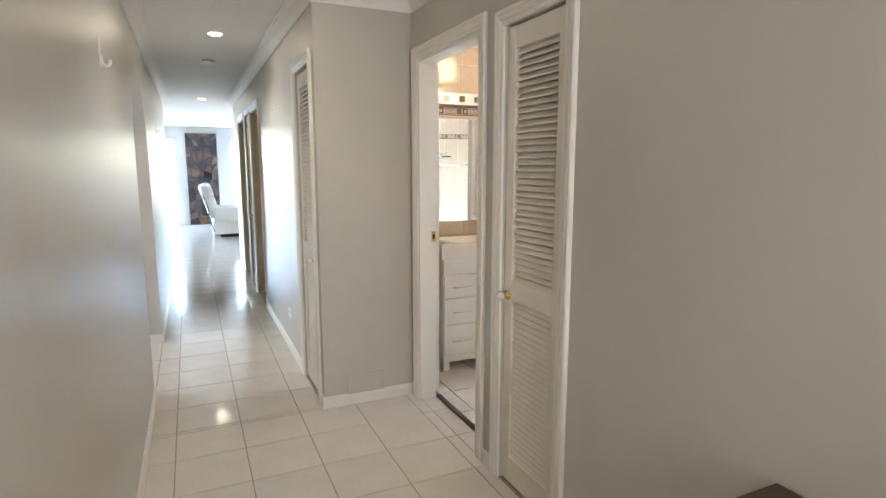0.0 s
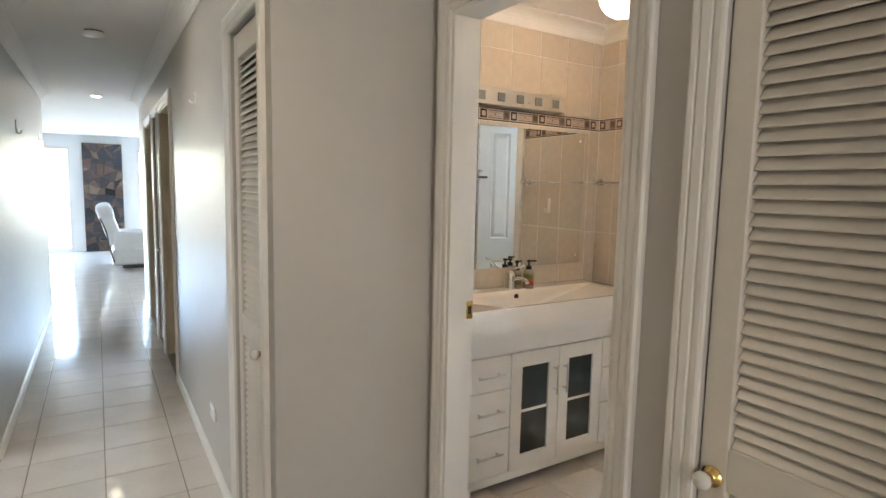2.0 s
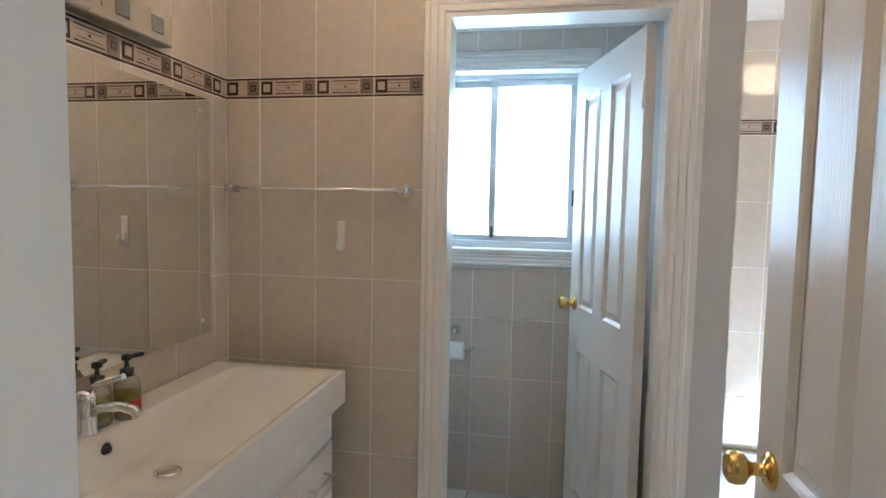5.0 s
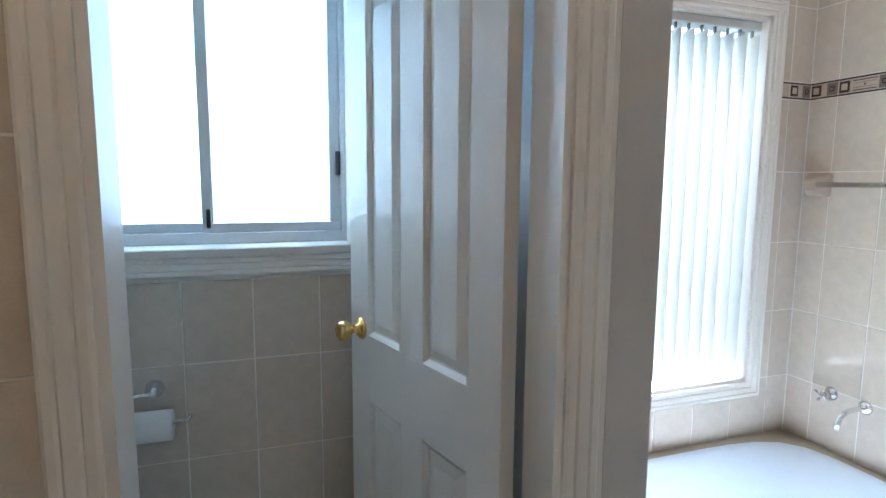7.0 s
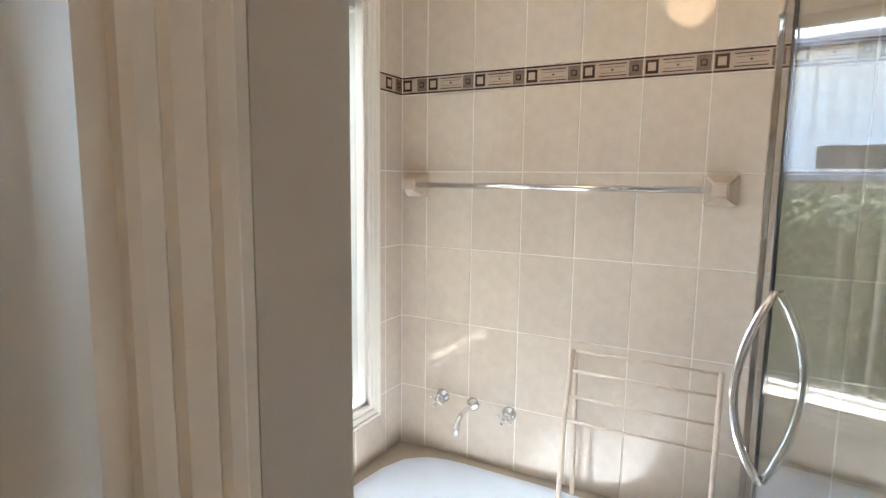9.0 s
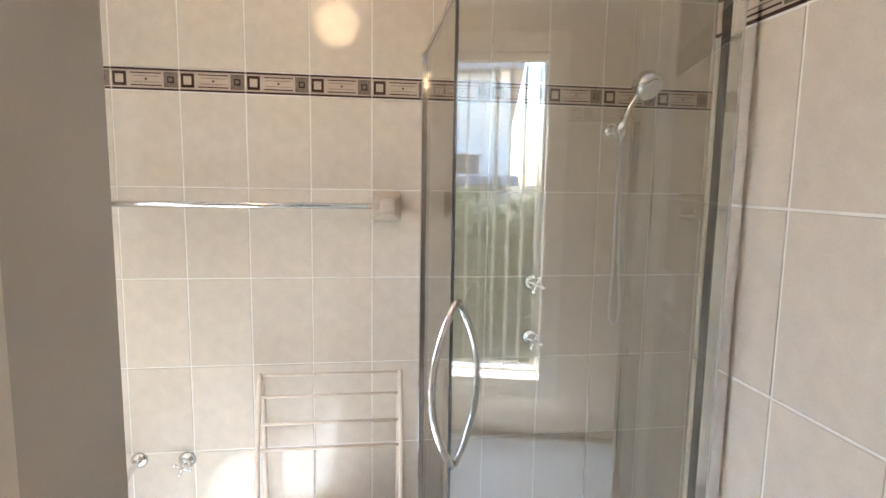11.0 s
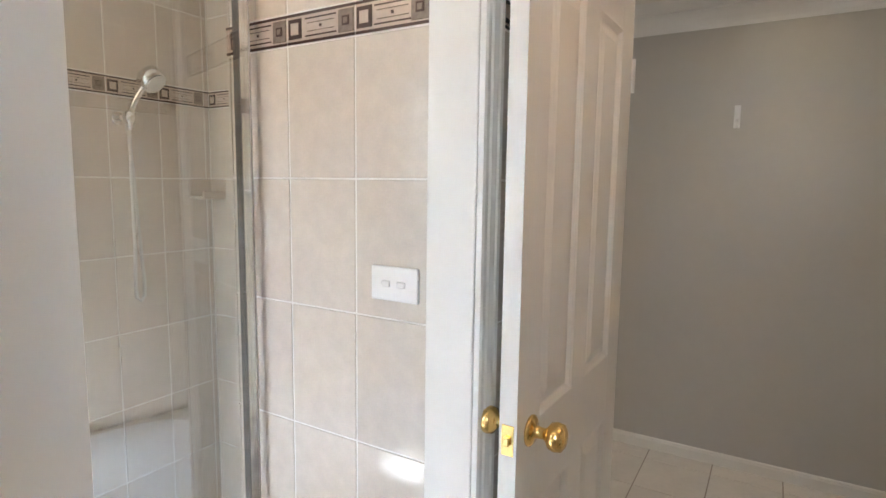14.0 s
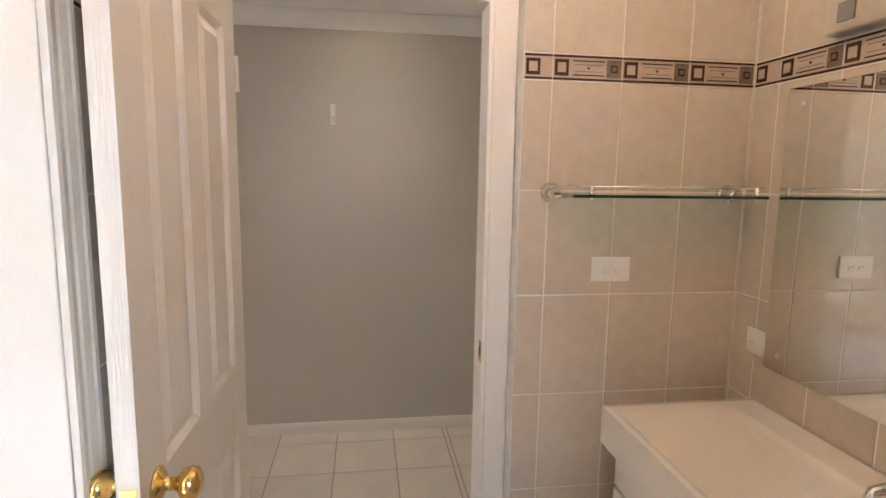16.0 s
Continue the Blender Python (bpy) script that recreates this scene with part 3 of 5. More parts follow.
def floor_tiles(parent, x0, x1, y0, y1, fx, fy, s, z=0.0, j=0.005, as_stuff=False, name="floor_tile"):
    parent = bpy.data.objects[parent]
    bm = B() if as_stuff else None
    x = fx
    while x > x0:
        x -= s
    while x < x1 - 0.01:
        y = fy
        while y > y0:
            y -= s
        while y < y1 - 0.01:
            a, b, c, d = max(x, x0) + j / 2, min(x + s, x1) - j / 2, max(y, y0) + j / 2, min(y + s, y1) - j / 2
            if b - a > 0.01 and d - c > 0.01:
                if as_stuff:
                    vs = [bm.verts.new(p) for p in ((a, c, z), (b, c, z), (b, d, z), (a, d, z), (a, c, z - 0.004), (b, c, z - 0.004), (b, d, z - 0.004), (a, d, z - 0.004))]
                    for f in ((0, 1, 2, 3), (0, 4, 5, 1), (1, 5, 6, 2), (2, 6, 7, 3), (3, 7, 4, 0)):
                        bm.faces.new([vs[k] for k in f])
                else:
                    o = new(name, slab(b - a, d - c, 0.006, M_FLOOR, "floor"))
                    o.location = ((a + b) / 2, (c + d) / 2, z)
                    o.parent = parent
            y += s
        x += s
    if as_stuff:
        o = part("far_floor_tiles", bm, M_FLOOR, parent)
        tagged(o, "glossy pale ceramic floor tiles", kind="stuff")


def all_floors():
    S = 0.33
    floor_tiles("floor", XL, XA, -1.2, YN, -0.036, 2.365, S)
    floor_tiles("floor", XA, XB - 0.062, BD[0], BD[1], -0.036, 2.365, S)
    floor_tiles("floor", XL, XR, YN, 8.2, -0.036, 2.365, S)
    floor_tiles("floor", XL, XA, -2.3, -1.2, -0.036, 2.365, S, as_stuff=True)
    floor_tiles("floor", XL - 4.5, 5.9, 8.2, 15.0, -0.036, 2.365, S, as_stuff=True)
    floor_tiles("floor", XL - 4.5, XL, 2.4, 6.2, -0.036, 2.365, S, as_stuff=True)
    floor_tiles("floor", XB - 0.03, XT + 0.1, YS, YM, 1.85, 2.6, 0.303, z=0.004)
    floor_tiles("floor", XT + 0.1, XE, 2.1, YM, 1.85, 2.6, 0.303, z=0.004)

# ---- doors ----
def louvre_door(m, w, h, label, split=0.95, knob_side=1, pitch=0.0262, knob=True):
    """A slatted door in its own plane: width along x, front towards -y."""
    d = thing("louvred_door", m, label, "door", "louvred cupboard doors")
    st, rt, t = 0.058, 0.09, 0.032
    bm = B()
    for x in (0, w - st):
        box(bm, x, x + st, 0, t, 0.008, h, bev=0.002)
    part("stile", bm, M_LOUV, d)
    bm = B()
    for z0, z1 in ((0.008, rt + 0.04), (split - 0.04, split + 0.05), (h - rt, h)):
        box(bm, st, w - st, 0.001, t - 0.001, z0, z1, bev=0.002)
    part("rail", bm, M_LOUV, d)
    me = None
    for z0, z1 in ((rt + 0.04, split - 0.04), (split + 0.05, h - rt)):
        n = int((z1 - z0) / pitch)
        for k in range(n):
            if me is None:
                bm = B()
                box(bm, st + 0.001, w - st - 0.001, -0.0175, 0.0175, -0.003, 0.003, bev=0.002)
                bmesh.ops.rotate(bm, verts=bm.verts[:], matrix=Matrix.Rotation(radians(52), 3, "X"))
                me = mesh_of("slat", bm, M_LOUV)
            o = new("slat", me)
            o.location = (0, t / 2 + 0.003, z0 + (k + 0.5) * (z1 - z0) / n)
            o.parent = d
    if knob:
        x = st / 2 if knob_side < 0 else w - st / 2
        bm = B()
        lathe(bm, [(0.0, 0.0), (0.022, 0.0), (0.022, 0.004), (0.012, 0.008), (0.009, 0.016), (0.011, 0.02)], (x, 0, split - 0.02), "Y")
        bmesh.ops.scale(bm, verts=bm.verts[:], vec=(1, -1, 1), space=Matrix.Identity(4))
        kb = part("knob_rose", bm, M_BRASS, d, "small brass rose")
        bm = B()
        ball(bm, (x, -0.036, split - 0.02), 0.019, (1, 0.9, 1))
        part("knob", bm, M_CERAMIC, kb, "white porcelain knob with faint floral marks")
    return d


# cupboard door beside the bathroom; faces the hall (towards -x)
louvre_door(at(XA + 0.012, 1.917, 0, -90), 0.414, 2.012, "cream painted louvred cupboard door, closed, beside the bathroom door", 0.90, -1)
louvre_door(at(XR + 0.012, 3.577, 0, -90), 0.444, 2.02, "cream painted louvred linen cupboard door, closed, in the corridor", 0.90, 1)
louvre_door(at(XR + 0.012, 6.997, 0, -90), 0.444, 2.03, "cream painted louvred cupboard door far down the corridor", 0.90, 1)


def panel_door(name, m, w, h, label, knob_z=1.03, mirror=False):
    """Hinge at the origin, leaf along +x, thickness along y."""
    d = thing(name, m, label, "door", "panelled doors")
    t, z0 = 0.036, 0.012
    bm = B()
    s = 0.105
    cols = ((s, w / 2 - 0.05), (w / 2 + 0.05, w - s))
    rows = ((0.22, 0.86), (1.04, h - 0.12))
    box(bm, 0, s, 0, t, z0, h)
    box(bm, w - s, w, 0, t, z0, h)
    box(bm, w / 2 - 0.05, w / 2 + 0.05, 0.0005, t - 0.0005, z0, h)
    for a, b in ((z0, 0.22), (0.86, 1.04), (h - 0.12, h)):
        box(bm, s, w - s, 0.0003, t - 0.0003, a, b)
    box(bm, s - 0.01, w - s + 0.01, 0.011, t - 0.011, 0.2, h - 0.1)
    leaf = part("door_leaf", bm, M_DOOR, d)
    for a, b in cols:
        for c, e in rows:
            bm = B()
            for sgn, y in ((1, t), (-1, 0)):
                # ovolo frame round the sunk panel, then the raised field
                sweep(bm, [((x, y, z), (dx, 0, dz)) for x, z, dx, dz in ((a, c, 1, 1), (b, c, -1, 1), (b, e, -1, -1), (a, e, -1 * -1, -1), (a, c, 1, 1))], (0, sgn, 0), [(0.0, 0.0), (0.004, 0.0015), (0.010, -0.003), (0.016, -0.010), (0.0, -0.011)], closed=True)
                f0 = [bm.verts.new((x, y - sgn * 0.0105, z)) for x, z in ((a + 0.022, c + 0.022), (b - 0.022, c + 0.022), (b - 0.022, e - 0.022), (a + 0.022, e - 0.022))]
                f1 = [bm.verts.new((x, y - sgn * 0.002, z)) for x, z in ((a + 0.045, c + 0.045), (b - 0.045, c + 0.045), (b - 0.045, e - 0.045), (a + 0.045, e - 0.045))]
                bm.faces.new(f1)
                for k in range(4):
                    bm.faces.new((f0[k], f0[(k + 1) % 4], f1[(k + 1) % 4], f1[k]))
            part("panel", bm, M_DOOR, leaf)
    for sgn, y in ((1, t), (-1, 0)):
        bm = B()
        lathe(bm, [(0.0, 0), (0.031, 0), (0.031, 0.004), (0.024, 0.009), (0.012, 0.012), (0.011, 0.030), (0.016, 0.036), (0.026, 0.043), (0.0285, 0.054), (0.026, 0.066), (0.018, 0.071), (0.0, 0.0725)], (0, 0, 0), "Y", 28)
        bmesh.ops.scale(bm, verts=bm.verts[:], vec=(1, sgn, 1))
        bmesh.ops.translate(bm, verts=bm.verts[:], vec=(w - 0.065, y, knob_z))
        part("door_knob", bm, M_BRASS, d, "polished brass knob")
    bm = B()
    box(bm, w - 0.0005, w + 0.0015, t / 2 - 0.0125, t / 2 + 0.0125, knob_z - 0.03, knob_z + 0.03, bev=0.0006)
    box(bm, w + 0.001, w + 0.009, t / 2 - 0.006, t / 2 + 0.006, knob_z - 0.009, knob_z + 0.009, bev=0.002)
    part("latch_plate", bm, M_BRASS, d)
    bm = B()
    for z in (0.22, h - 0.22):
        cyl(bm, (-0.004, t + 0.003, z - 0.045), (-0.004, t + 0.003, z + 0.045), 0.006, 10)
    part("hinge", bm, M_TRIM, d)
    return d


panel_door("bathroom_door", at(XJ + 0.014, BD[0] + 0.018, 0, -1.2), 0.70, 2.03, "open white four-panel bathroom door with brass knobs")
panel_door("toilet_door", at(XT + 0.12, TD[0] + 0.032, 0, 15.3), 0.665, 2.055, "half-open white four-panel toilet door with a brass knob", 1.055)
bm = B()
box(bm, XJ - 0.028, XJ - 0.001, BD[1] - 0.0185, BD[1] - 0.0155, 0.99, 1.055, bev=0.0008)
strike = solo("strike_plate", bm, M_BRASS, at(0, 0, 0), "small brass strike plate on the door jamb", "strike plate")
# raised black block; the shade inside the latch hole is only its colour
bm = B()
box(bm, XJ - 0.021, XJ - 0.008, BD[1] - 0.0205, BD[1] - 0.0183, 1.008, 1.036, bev=0.0008)
part("latch_hole", bm, M_BLACK, strike)

# ---- windows ----
def toilet_window():
    y0, y1, z0, z1 = TWIN
    w = thing("window_toilet", at(0, 0, 0), "sliding aluminium window with frosted glass", "window")
    tagged(w, kind="structure")
    bm = B()
    for a, b, c, d in ((y0, y1, z0, z0 + 0.035), (y0, y1, z1 - 0.035, z1), (y0, y0 + 0.03, z0 + 0.035, z1 - 0.035), (y1 - 0.03, y1, z0 + 0.035, z1 - 0.035)):
        box(bm, XE + 0.10, XE + 0.17, a, b, c, d, bev=0.002)
    part("window_frame", bm, M_ALU, w)
    mid = 2.825
    for a, b, x in ((y0 + 0.03, mid + 0.02, XE + 0.115), (mid - 0.02, y1 - 0.03, XE + 0.14)):
        bm = B()
        c, d = z0 + 0.035, z1 - 0.035
        for e, f, g, h in ((a, b, c, c + 0.03), (a, b, d - 0.03, d), (a, a + 0.035, c + 0.03, d - 0.03), (b - 0.035, b, c + 0.03, d - 0.03)):
            box(bm, x, x + 0.02, e, f, g, h, bev=0.0015)
        s = part("sash", bm, M_ALU, w)
        bm = B()
        box(bm, x + 0.008, x + 0.012, a + 0.03, b - 0.03, c + 0.025, d - 0.025)
        part("pane", bm, M_FROST, s, "frosted glass pane")
    bm = B()
    box(bm, XE + 0.10, XE + 0.114, mid - 0.006, mid + 0.006, z0 + 0.05, z0 + 0.11, bev=0.003)
    box(bm, XE + 0.095, XE + 0.112, y0 + 0.03, y0 + 0.045, z0 + 0.22, z0 + 0.30, bev=0.003)
    part("window_latch", bm, M_BLACK, w)
    bm = B()
    box(bm, XE - 0.02, XE + 0.10, y0 - 0.05, y1 + 0.05, z0 - 0.028, z0, bev=0.004)
    part("window_sill", bm, M_TRIM, w)
    bm = B()
    d = lambda a, b: (0, a, b)
    sweep(bm, [((XE, a, b), d(c, e)) for a, b, c, e in ((y0, z0 - 0.028, -1, -1), (y0, z1, -1, 1), (y1, z1, 1, 1), (y1, z0 - 0.028, 1, -1), (y0, z0 - 0.028, -1, -1))], (-1, 0, 0), [(p * 0.85, q) for p, q in ARCH], closed=True)
    for a, b, c, e in ((y0 - 0.001, y0 + 0.012, z0, z1), (y1 - 0.012, y1 + 0.001, z0, z1), (y0, y1, z1 - 0.012, z1 + 0.001)):
        box(bm, XE + 0.002, XE + 0.10, a, b, c, e)
    part("window_surround", bm, M_TRIM, w)


def bath_window():
    y0, y1, z0, z1 = BWIN
    w = thing("window_bath", at(0, 0, 0), "tall clear window above the bath in a cream timber surround", "window")
    tagged(w, kind="structure")
    bm = B()
    for a, b, c, d in ((y0, y1, z0, z0 + 0.03), (y0, y1, z1 - 0.03, z1), (y0, y0 + 0.03, z0 + 0.03, z1 - 0.03), (y1 - 0.03, y1, z0 + 0.03, z1 - 0.03)):
        box(bm, XE + 0.12, XE + 0.17, a, b, c, d, bev=0.002)
    part("window_frame", bm, M_ALU, w)
    bm = B()
    box(bm, XE + 0.145, XE + 0.149, y0 + 0.03, y1 - 0.03, z0 + 0.03, z1 - 0.03)
    o = part("pane", bm, M_GLASS, w)
    o.visible_shadow = False
    bm = B()
    d = lambda a, b: (0, a, b)
    sweep(bm, [((XE, a, b), d(c, e)) for a, b, c, e in ((y0, z0, -1, -1), (y0, z1, -1, 1), (y1, z1, 1, 1), (y1, z0, 1, -1), (y0, z0, -1, -1))], (-1, 0, 0), ARCH, closed=True)
    for a, b, c, e in ((y0 - 0.001, y0 + 0.014, z0, z1), (y1 - 0.014, y1 + 0.001, z0, z1), (y0, y1, z1 - 0.014, z1 + 0.001), (y0, y1, z0 - 0.001, z0 + 0.016)):
        box(bm, XE + 0.002, XE + 0.12, a, b, c, e)
    part("window_surround", bm, M_TRIM, w)
    # vertical blind
    v = thing("vertical_blind", at(XE + 0.05, 0, 0), "cream fabric vertical blind hanging half turned in the window", "blind")
    bm = B()
    box(bm, -0.018, 0.018, y0 + 0.016, y1 - 0.016, z1 - 0.05, z1 - 0.015, bev=0.004)
    part("headrail", bm, M_ALU, v)
    n = 11
    for k in range(n):
        yy = y0 + 0.05 + (y1 - y0 - 0.10) * k / (n - 1)
        bm = B()
        box(bm, -0.042, 0.042, -0.0008, 0.0008, z0 + 0.035, z1 - 0.075)
        o = part("slat", bm, M_BLIND, v)
        o.matrix_local = at(0, yy, 0, -8 + random.uniform(-4, 4))
        bm = B()
        box(bm, -0.006, 0.006, -0.003, 0.003, z1 - 0.077, z1 - 0.05)
        c = part("hanger", bm, M_BLACK, v)
        c.matrix_local = at(0, yy, 0)


toilet_window()
bath_window()

for k, (x0, x1, z0, z1) in enumerate(LW):
    w = tagged(thing("window_living", at(0, 0, 0), "tall white framed living room window", "window", "living room windows"), kind="structure")
    bm = B()
    for a, b, c, d in ((x0, x1, z0, z0 + 0.05), (x0, x1, z1 - 0.05, z1), (x0, x0 + 0.05, z0 + 0.05, z1 - 0.05), (x1 - 0.05, x1, z0 + 0.05, z1 - 0.05), ((x0 + x1) / 2 - 0.03, (x0 + x1) / 2 + 0.03, z0 + 0.05, z1 - 0.05)):
        box(bm, a, b, 15.03, 15.09, c, d, bev=0.003)
    part("window_frame", bm, M_TRIM, w)
    bm = B()
    box(bm, x0 + 0.05, x1 - 0.05, 15.05, 15.055, z0 + 0.05, z1 - 0.05)
    part("pane", bm, M_GLASS, w).visible_shadow = False

# ---- bathroom things ----
VX0, VX1, VF, VT = 1.305, 2.50, 3.19, 0.921      # vanity top: sides, front edge, height


def vanity():
    x0, x1, y0, y1 = VX0 + 0.03, VX1 - 0.03, VF + 0.03, YM - 0.006
    v = thing("vanity_cabinet", at(x0, y0, 0), "white gloss vanity cabinet with six drawers and two glazed doors", "cabinet")
    w, d = x1 - x0, y1 - y0
    bm = B()
    box(bm, 0, w, 0.02, d, 0.07, 0.815)
    part("body", bm, M_WHITE, v)
    bm = B()
    box(bm, 0, w, 0.004, 0.02, 0.70, 0.815, bev=0.002)
    part("apron", bm, M_WHITE, v)
    bm = B()
    box(bm, 0.0, w, 0.006, 0.022, 0.07, 0.115, bev=0.002)
    for x in (0.0, w - 0.05):
        box(bm, x, x + 0.05, 0.006, 0.05, 0.008, 0.08, bev=0.003)
        box(bm, x, x + 0.05, d - 0.06, d, 0.008, 0.08)
    part("plinth", bm, M_WHITE, v)
    dw = 0.255
    for x in (0.004, w - dw - 0.004):
        for z0, z1 in ((0.535, 0.693), (0.345, 0.529), (0.119, 0.339)):
            bm = B()
            box(bm, x, x + dw, 0, 0.018, z0, z1, bev=0.0025, seg=2)
            dr = part("drawer", bm, M_WHITE, v)
            bm = B()
            c, z = x + dw / 2, (z0 + z1) / 2
            cyl(bm, (c - 0.075, -0.028, z), (c + 0.075, -0.028, z), 0.0055, 12)
            for s in (-0.055, 0.055):
                cyl(bm, (c + s, 0, z), (c + s, -0.028, z), 0.004, 8)
            part("handle", bm, M_BRUSH, dr, "slim brushed steel bar handle")
    a, b = dw + 0.010, w - dw - 0.010
    mid = (a + b) / 2
    for x, e, hx in ((a, mid - 0.002, mid - 0.032), (mid + 0.002, b, mid + 0.032)):
        bm = B()
        gx0, gx1 = x + 0.065, e - 0.065
        gz0, gz1 = 0.185, 0.622
        for q in ((x, gx0, 0.119, 0.693), (gx1, e, 0.119, 0.693), (gx0, gx1, 0.119, gz0), (gx0, gx1, gz1, 0.693)):
            box(bm, q[0], q[1], 0, 0.018, q[2], q[3])
        dr = part("door", bm, M_WHITE, v)
        bm = B()
        box(bm, gx0 - 0.004, gx1 + 0.004, 0.010, 0.014, gz0 - 0.004, gz1 + 0.004)
        part("glass_pane", bm, M_DARKGL, dr, "dark reflective glass pane")
        bm = B()
        box(bm, gx0, gx1, 0.005, 0.010, 0.395, 0.407)
        part("glazing_bar", bm, M_WHITE, dr)
        bm = B()
        cyl(bm, (hx, -0.028, 0.46), (hx, -0.028, 0.61), 0.0055, 12)
        for z in (0.48, 0.59):
            cyl(bm, (hx, 0, z), (hx, -0.028, z), 0.004, 8)
        part("handle", bm, M_BRUSH, dr, "slim brushed steel bar handle")


vanity()


def basin():
    """A moulded top: a raised rim round a wide trough that slopes to the middle."""
    w, d, t = VX1 - VX0, YM - 0.004 - VF, 0.108
    bm = B()
    nx, ny = 72, 40
    def hgt(x, y):
        # rectangular trough with facets rising to both sides
        ex = min((x - 0.05) / (w / 2 - 0.13), (w - 0.05 - x) / (w / 2 - 0.13), 1.0)
        ey = min((y - 0.03) / 0.035, (d - 0.105 - y) / 0.05, 1.0)
        return -0.088 * max(0.0, min(ex, ey, 1.0))
    grid = [[bm.verts.new((w * i / nx, d * j / ny, t + hgt(w * i / nx, d * j / ny))) for i in range(nx + 1)] for j in range(ny + 1)]
    for j in range(ny):
        for i in range(nx):
            bm.faces.new((grid[j][i], grid[j][i + 1], grid[j + 1][i + 1], grid[j + 1][i])).smooth = True
    low = [bm.verts.new(p) for p in ((0, 0, 0), (w, 0, 0), (w, d, 0), (0, d, 0))]
    bm.faces.new(low[::-1])
    bm.faces.new([low[0], low[1]] + grid[0][::-1])
    bm.faces.new([low[2], low[3]] + grid[ny])
    bm.faces.new([low[1], low[2]] + [grid[j][nx] for j in range(ny, -1, -1)])
    bm.faces.new([low[3], low[0]] + [grid[j][0] for j in range(ny + 1)])
    rim = [e for e in bm.edges if len(e.link_faces) == 2 and e.calc_face_angle(0) > 1.2]
    bmesh.ops.bevel(bm, geom=rim, offset=0.005, segments=2, affect="EDGES")
    o = solo("vanity_basin", bm, M_CERAMIC, at(VX0, VF, VT - t), "cream-white moulded ceramic basin top on the vanity", "basin")
    # closed black disc; the overflow's inner shade is painted as its colour
    bm = B()
    lathe(bm, [(0.0, 0.0), (0.013, 0.0), (0.015, 0.003), (0.013, 0.005), (0.009, 0.004), (0.009, -0.006), (0.0, -0.006)], (0.565, d - 0.128, t - 0.030), "Y", 18)
    part("overflow", bm, M_BLACK, o, "black disc standing for the dark overflow hole")
    bm = B()
    lathe(bm, [(0.0, 0.0), (0.03, 0.0), (0.03, 0.003), (0.02, 0.006), (0.0, 0.006)], (w / 2, d * 0.45, t - 0.086), "Z", 20)
    part("waste", bm, M_CHROME, o, "chrome waste")
    return o


basin()


def mixer_tap():
    t = thing("mixer_tap", at(1.875, 3.585, VT), "chrome single-lever basin mixer tap", "tap")
    bm = B()
    lathe(bm, [(0.0, 0), (0.027, 0), (0.027, 0.006), (0.023, 0.012), (0.021, 0.075), (0.023, 0.085), (0.019, 0.10), (0.0, 0.104)], n=24)
    part("tap_body", bm, M_CHROME, t)
    bm = B()
    tube(bm, [(0, -0.01, 0.05), (0, -0.05, 0.066), (0, -0.09, 0.072), (0, -0.125, 0.066), (0, -0.135, 0.05)], 0.0115, 12)
    part("spout", bm, M_CHROME, t)
    bm = B()
    tube(bm, [(0, 0.0, 0.10), (0, -0.03, 0.118), (0, -0.10, 0.142)], 0.007, 10)
    part("lever", bm, M_CHROME, t)


mixer_tap()
M_BOT = mat("amber_label", (0.20, 0.19, 0.06), 0.4, var=0.4, scale=40)
M_RED = mat("red_label", (0.45, 0.04, 0.03), 0.35, var=0.2, scale=30)
M_CLEAR = mat("pale_bottle_plastic", (0.35, 0.33, 0.28), 0.2, var=0.1, scale=20)


def soap_bottle(m, label, cols, h=0.105):
    b = thing("soap_dispenser", m, label, "bottle", "soap bottles")
    bm = B()
    lathe(bm, [(0.0, 0), (0.027, 0), (0.030, 0.006), (0.030, h - 0.02), (0.022, h - 0.004), (0.013, h), (0.0, h)], n=22)
    part("bottle", bm, cols[0], b)
    bm = B()
    lathe(bm, [(0.0302, 0.02), (0.0307, 0.021), (0.0307, h * 0.45), (0.0302, h * 0.45)], n=22)
    part("label_band", bm, cols[1], b)
    bm = B()
    lathe(bm, [(0.0302, h * 0.47), (0.0307, h * 0.48), (0.0307, h * 0.76), (0.0302, h * 0.77)], n=22)
    part("label_band", bm, cols[2], b)
    bm = B()
    lathe(bm, [(0.0, h), (0.016, h), (0.016, h + 0.018), (0.006, h + 0.02), (0.005, h + 0.038), (0.012, h + 0.04), (0.012, h + 0.052), (0.0, h + 0.054)], n=16)
    box(bm, 0.0, 0.042, -0.007, 0.007, h + 0.041, h + 0.051, bev=0.002)
    part("pump", bm, M_BLACK, b, "black pump head")


soap_bottle(at(1.985, 3.57, VT, -20), "clear pump soap bottle with green and red label, beside the tap", (M_CLEAR, M_RED, M_BOT))
soap_bottle(at(1.925, 3.60, VT, 20), "clear pump soap bottle with dark label, behind the tap", (M_CLEAR, M_BOT, M_BOT), 0.10)

# mirror
bm = B()
MX0, MX1, MZ0, MZ1 = 1.335, 2.466, 1.03, 1.795
box(bm, 0, MX1 - MX0, 0, 0.005, 0, MZ1 - MZ0)
mi = solo("wall_mirror_glass", bm, M_MIRROR, at(MX0, YM - 0.008, MZ0), "large frameless wall mirror fixed with chrome screws", "mirror")
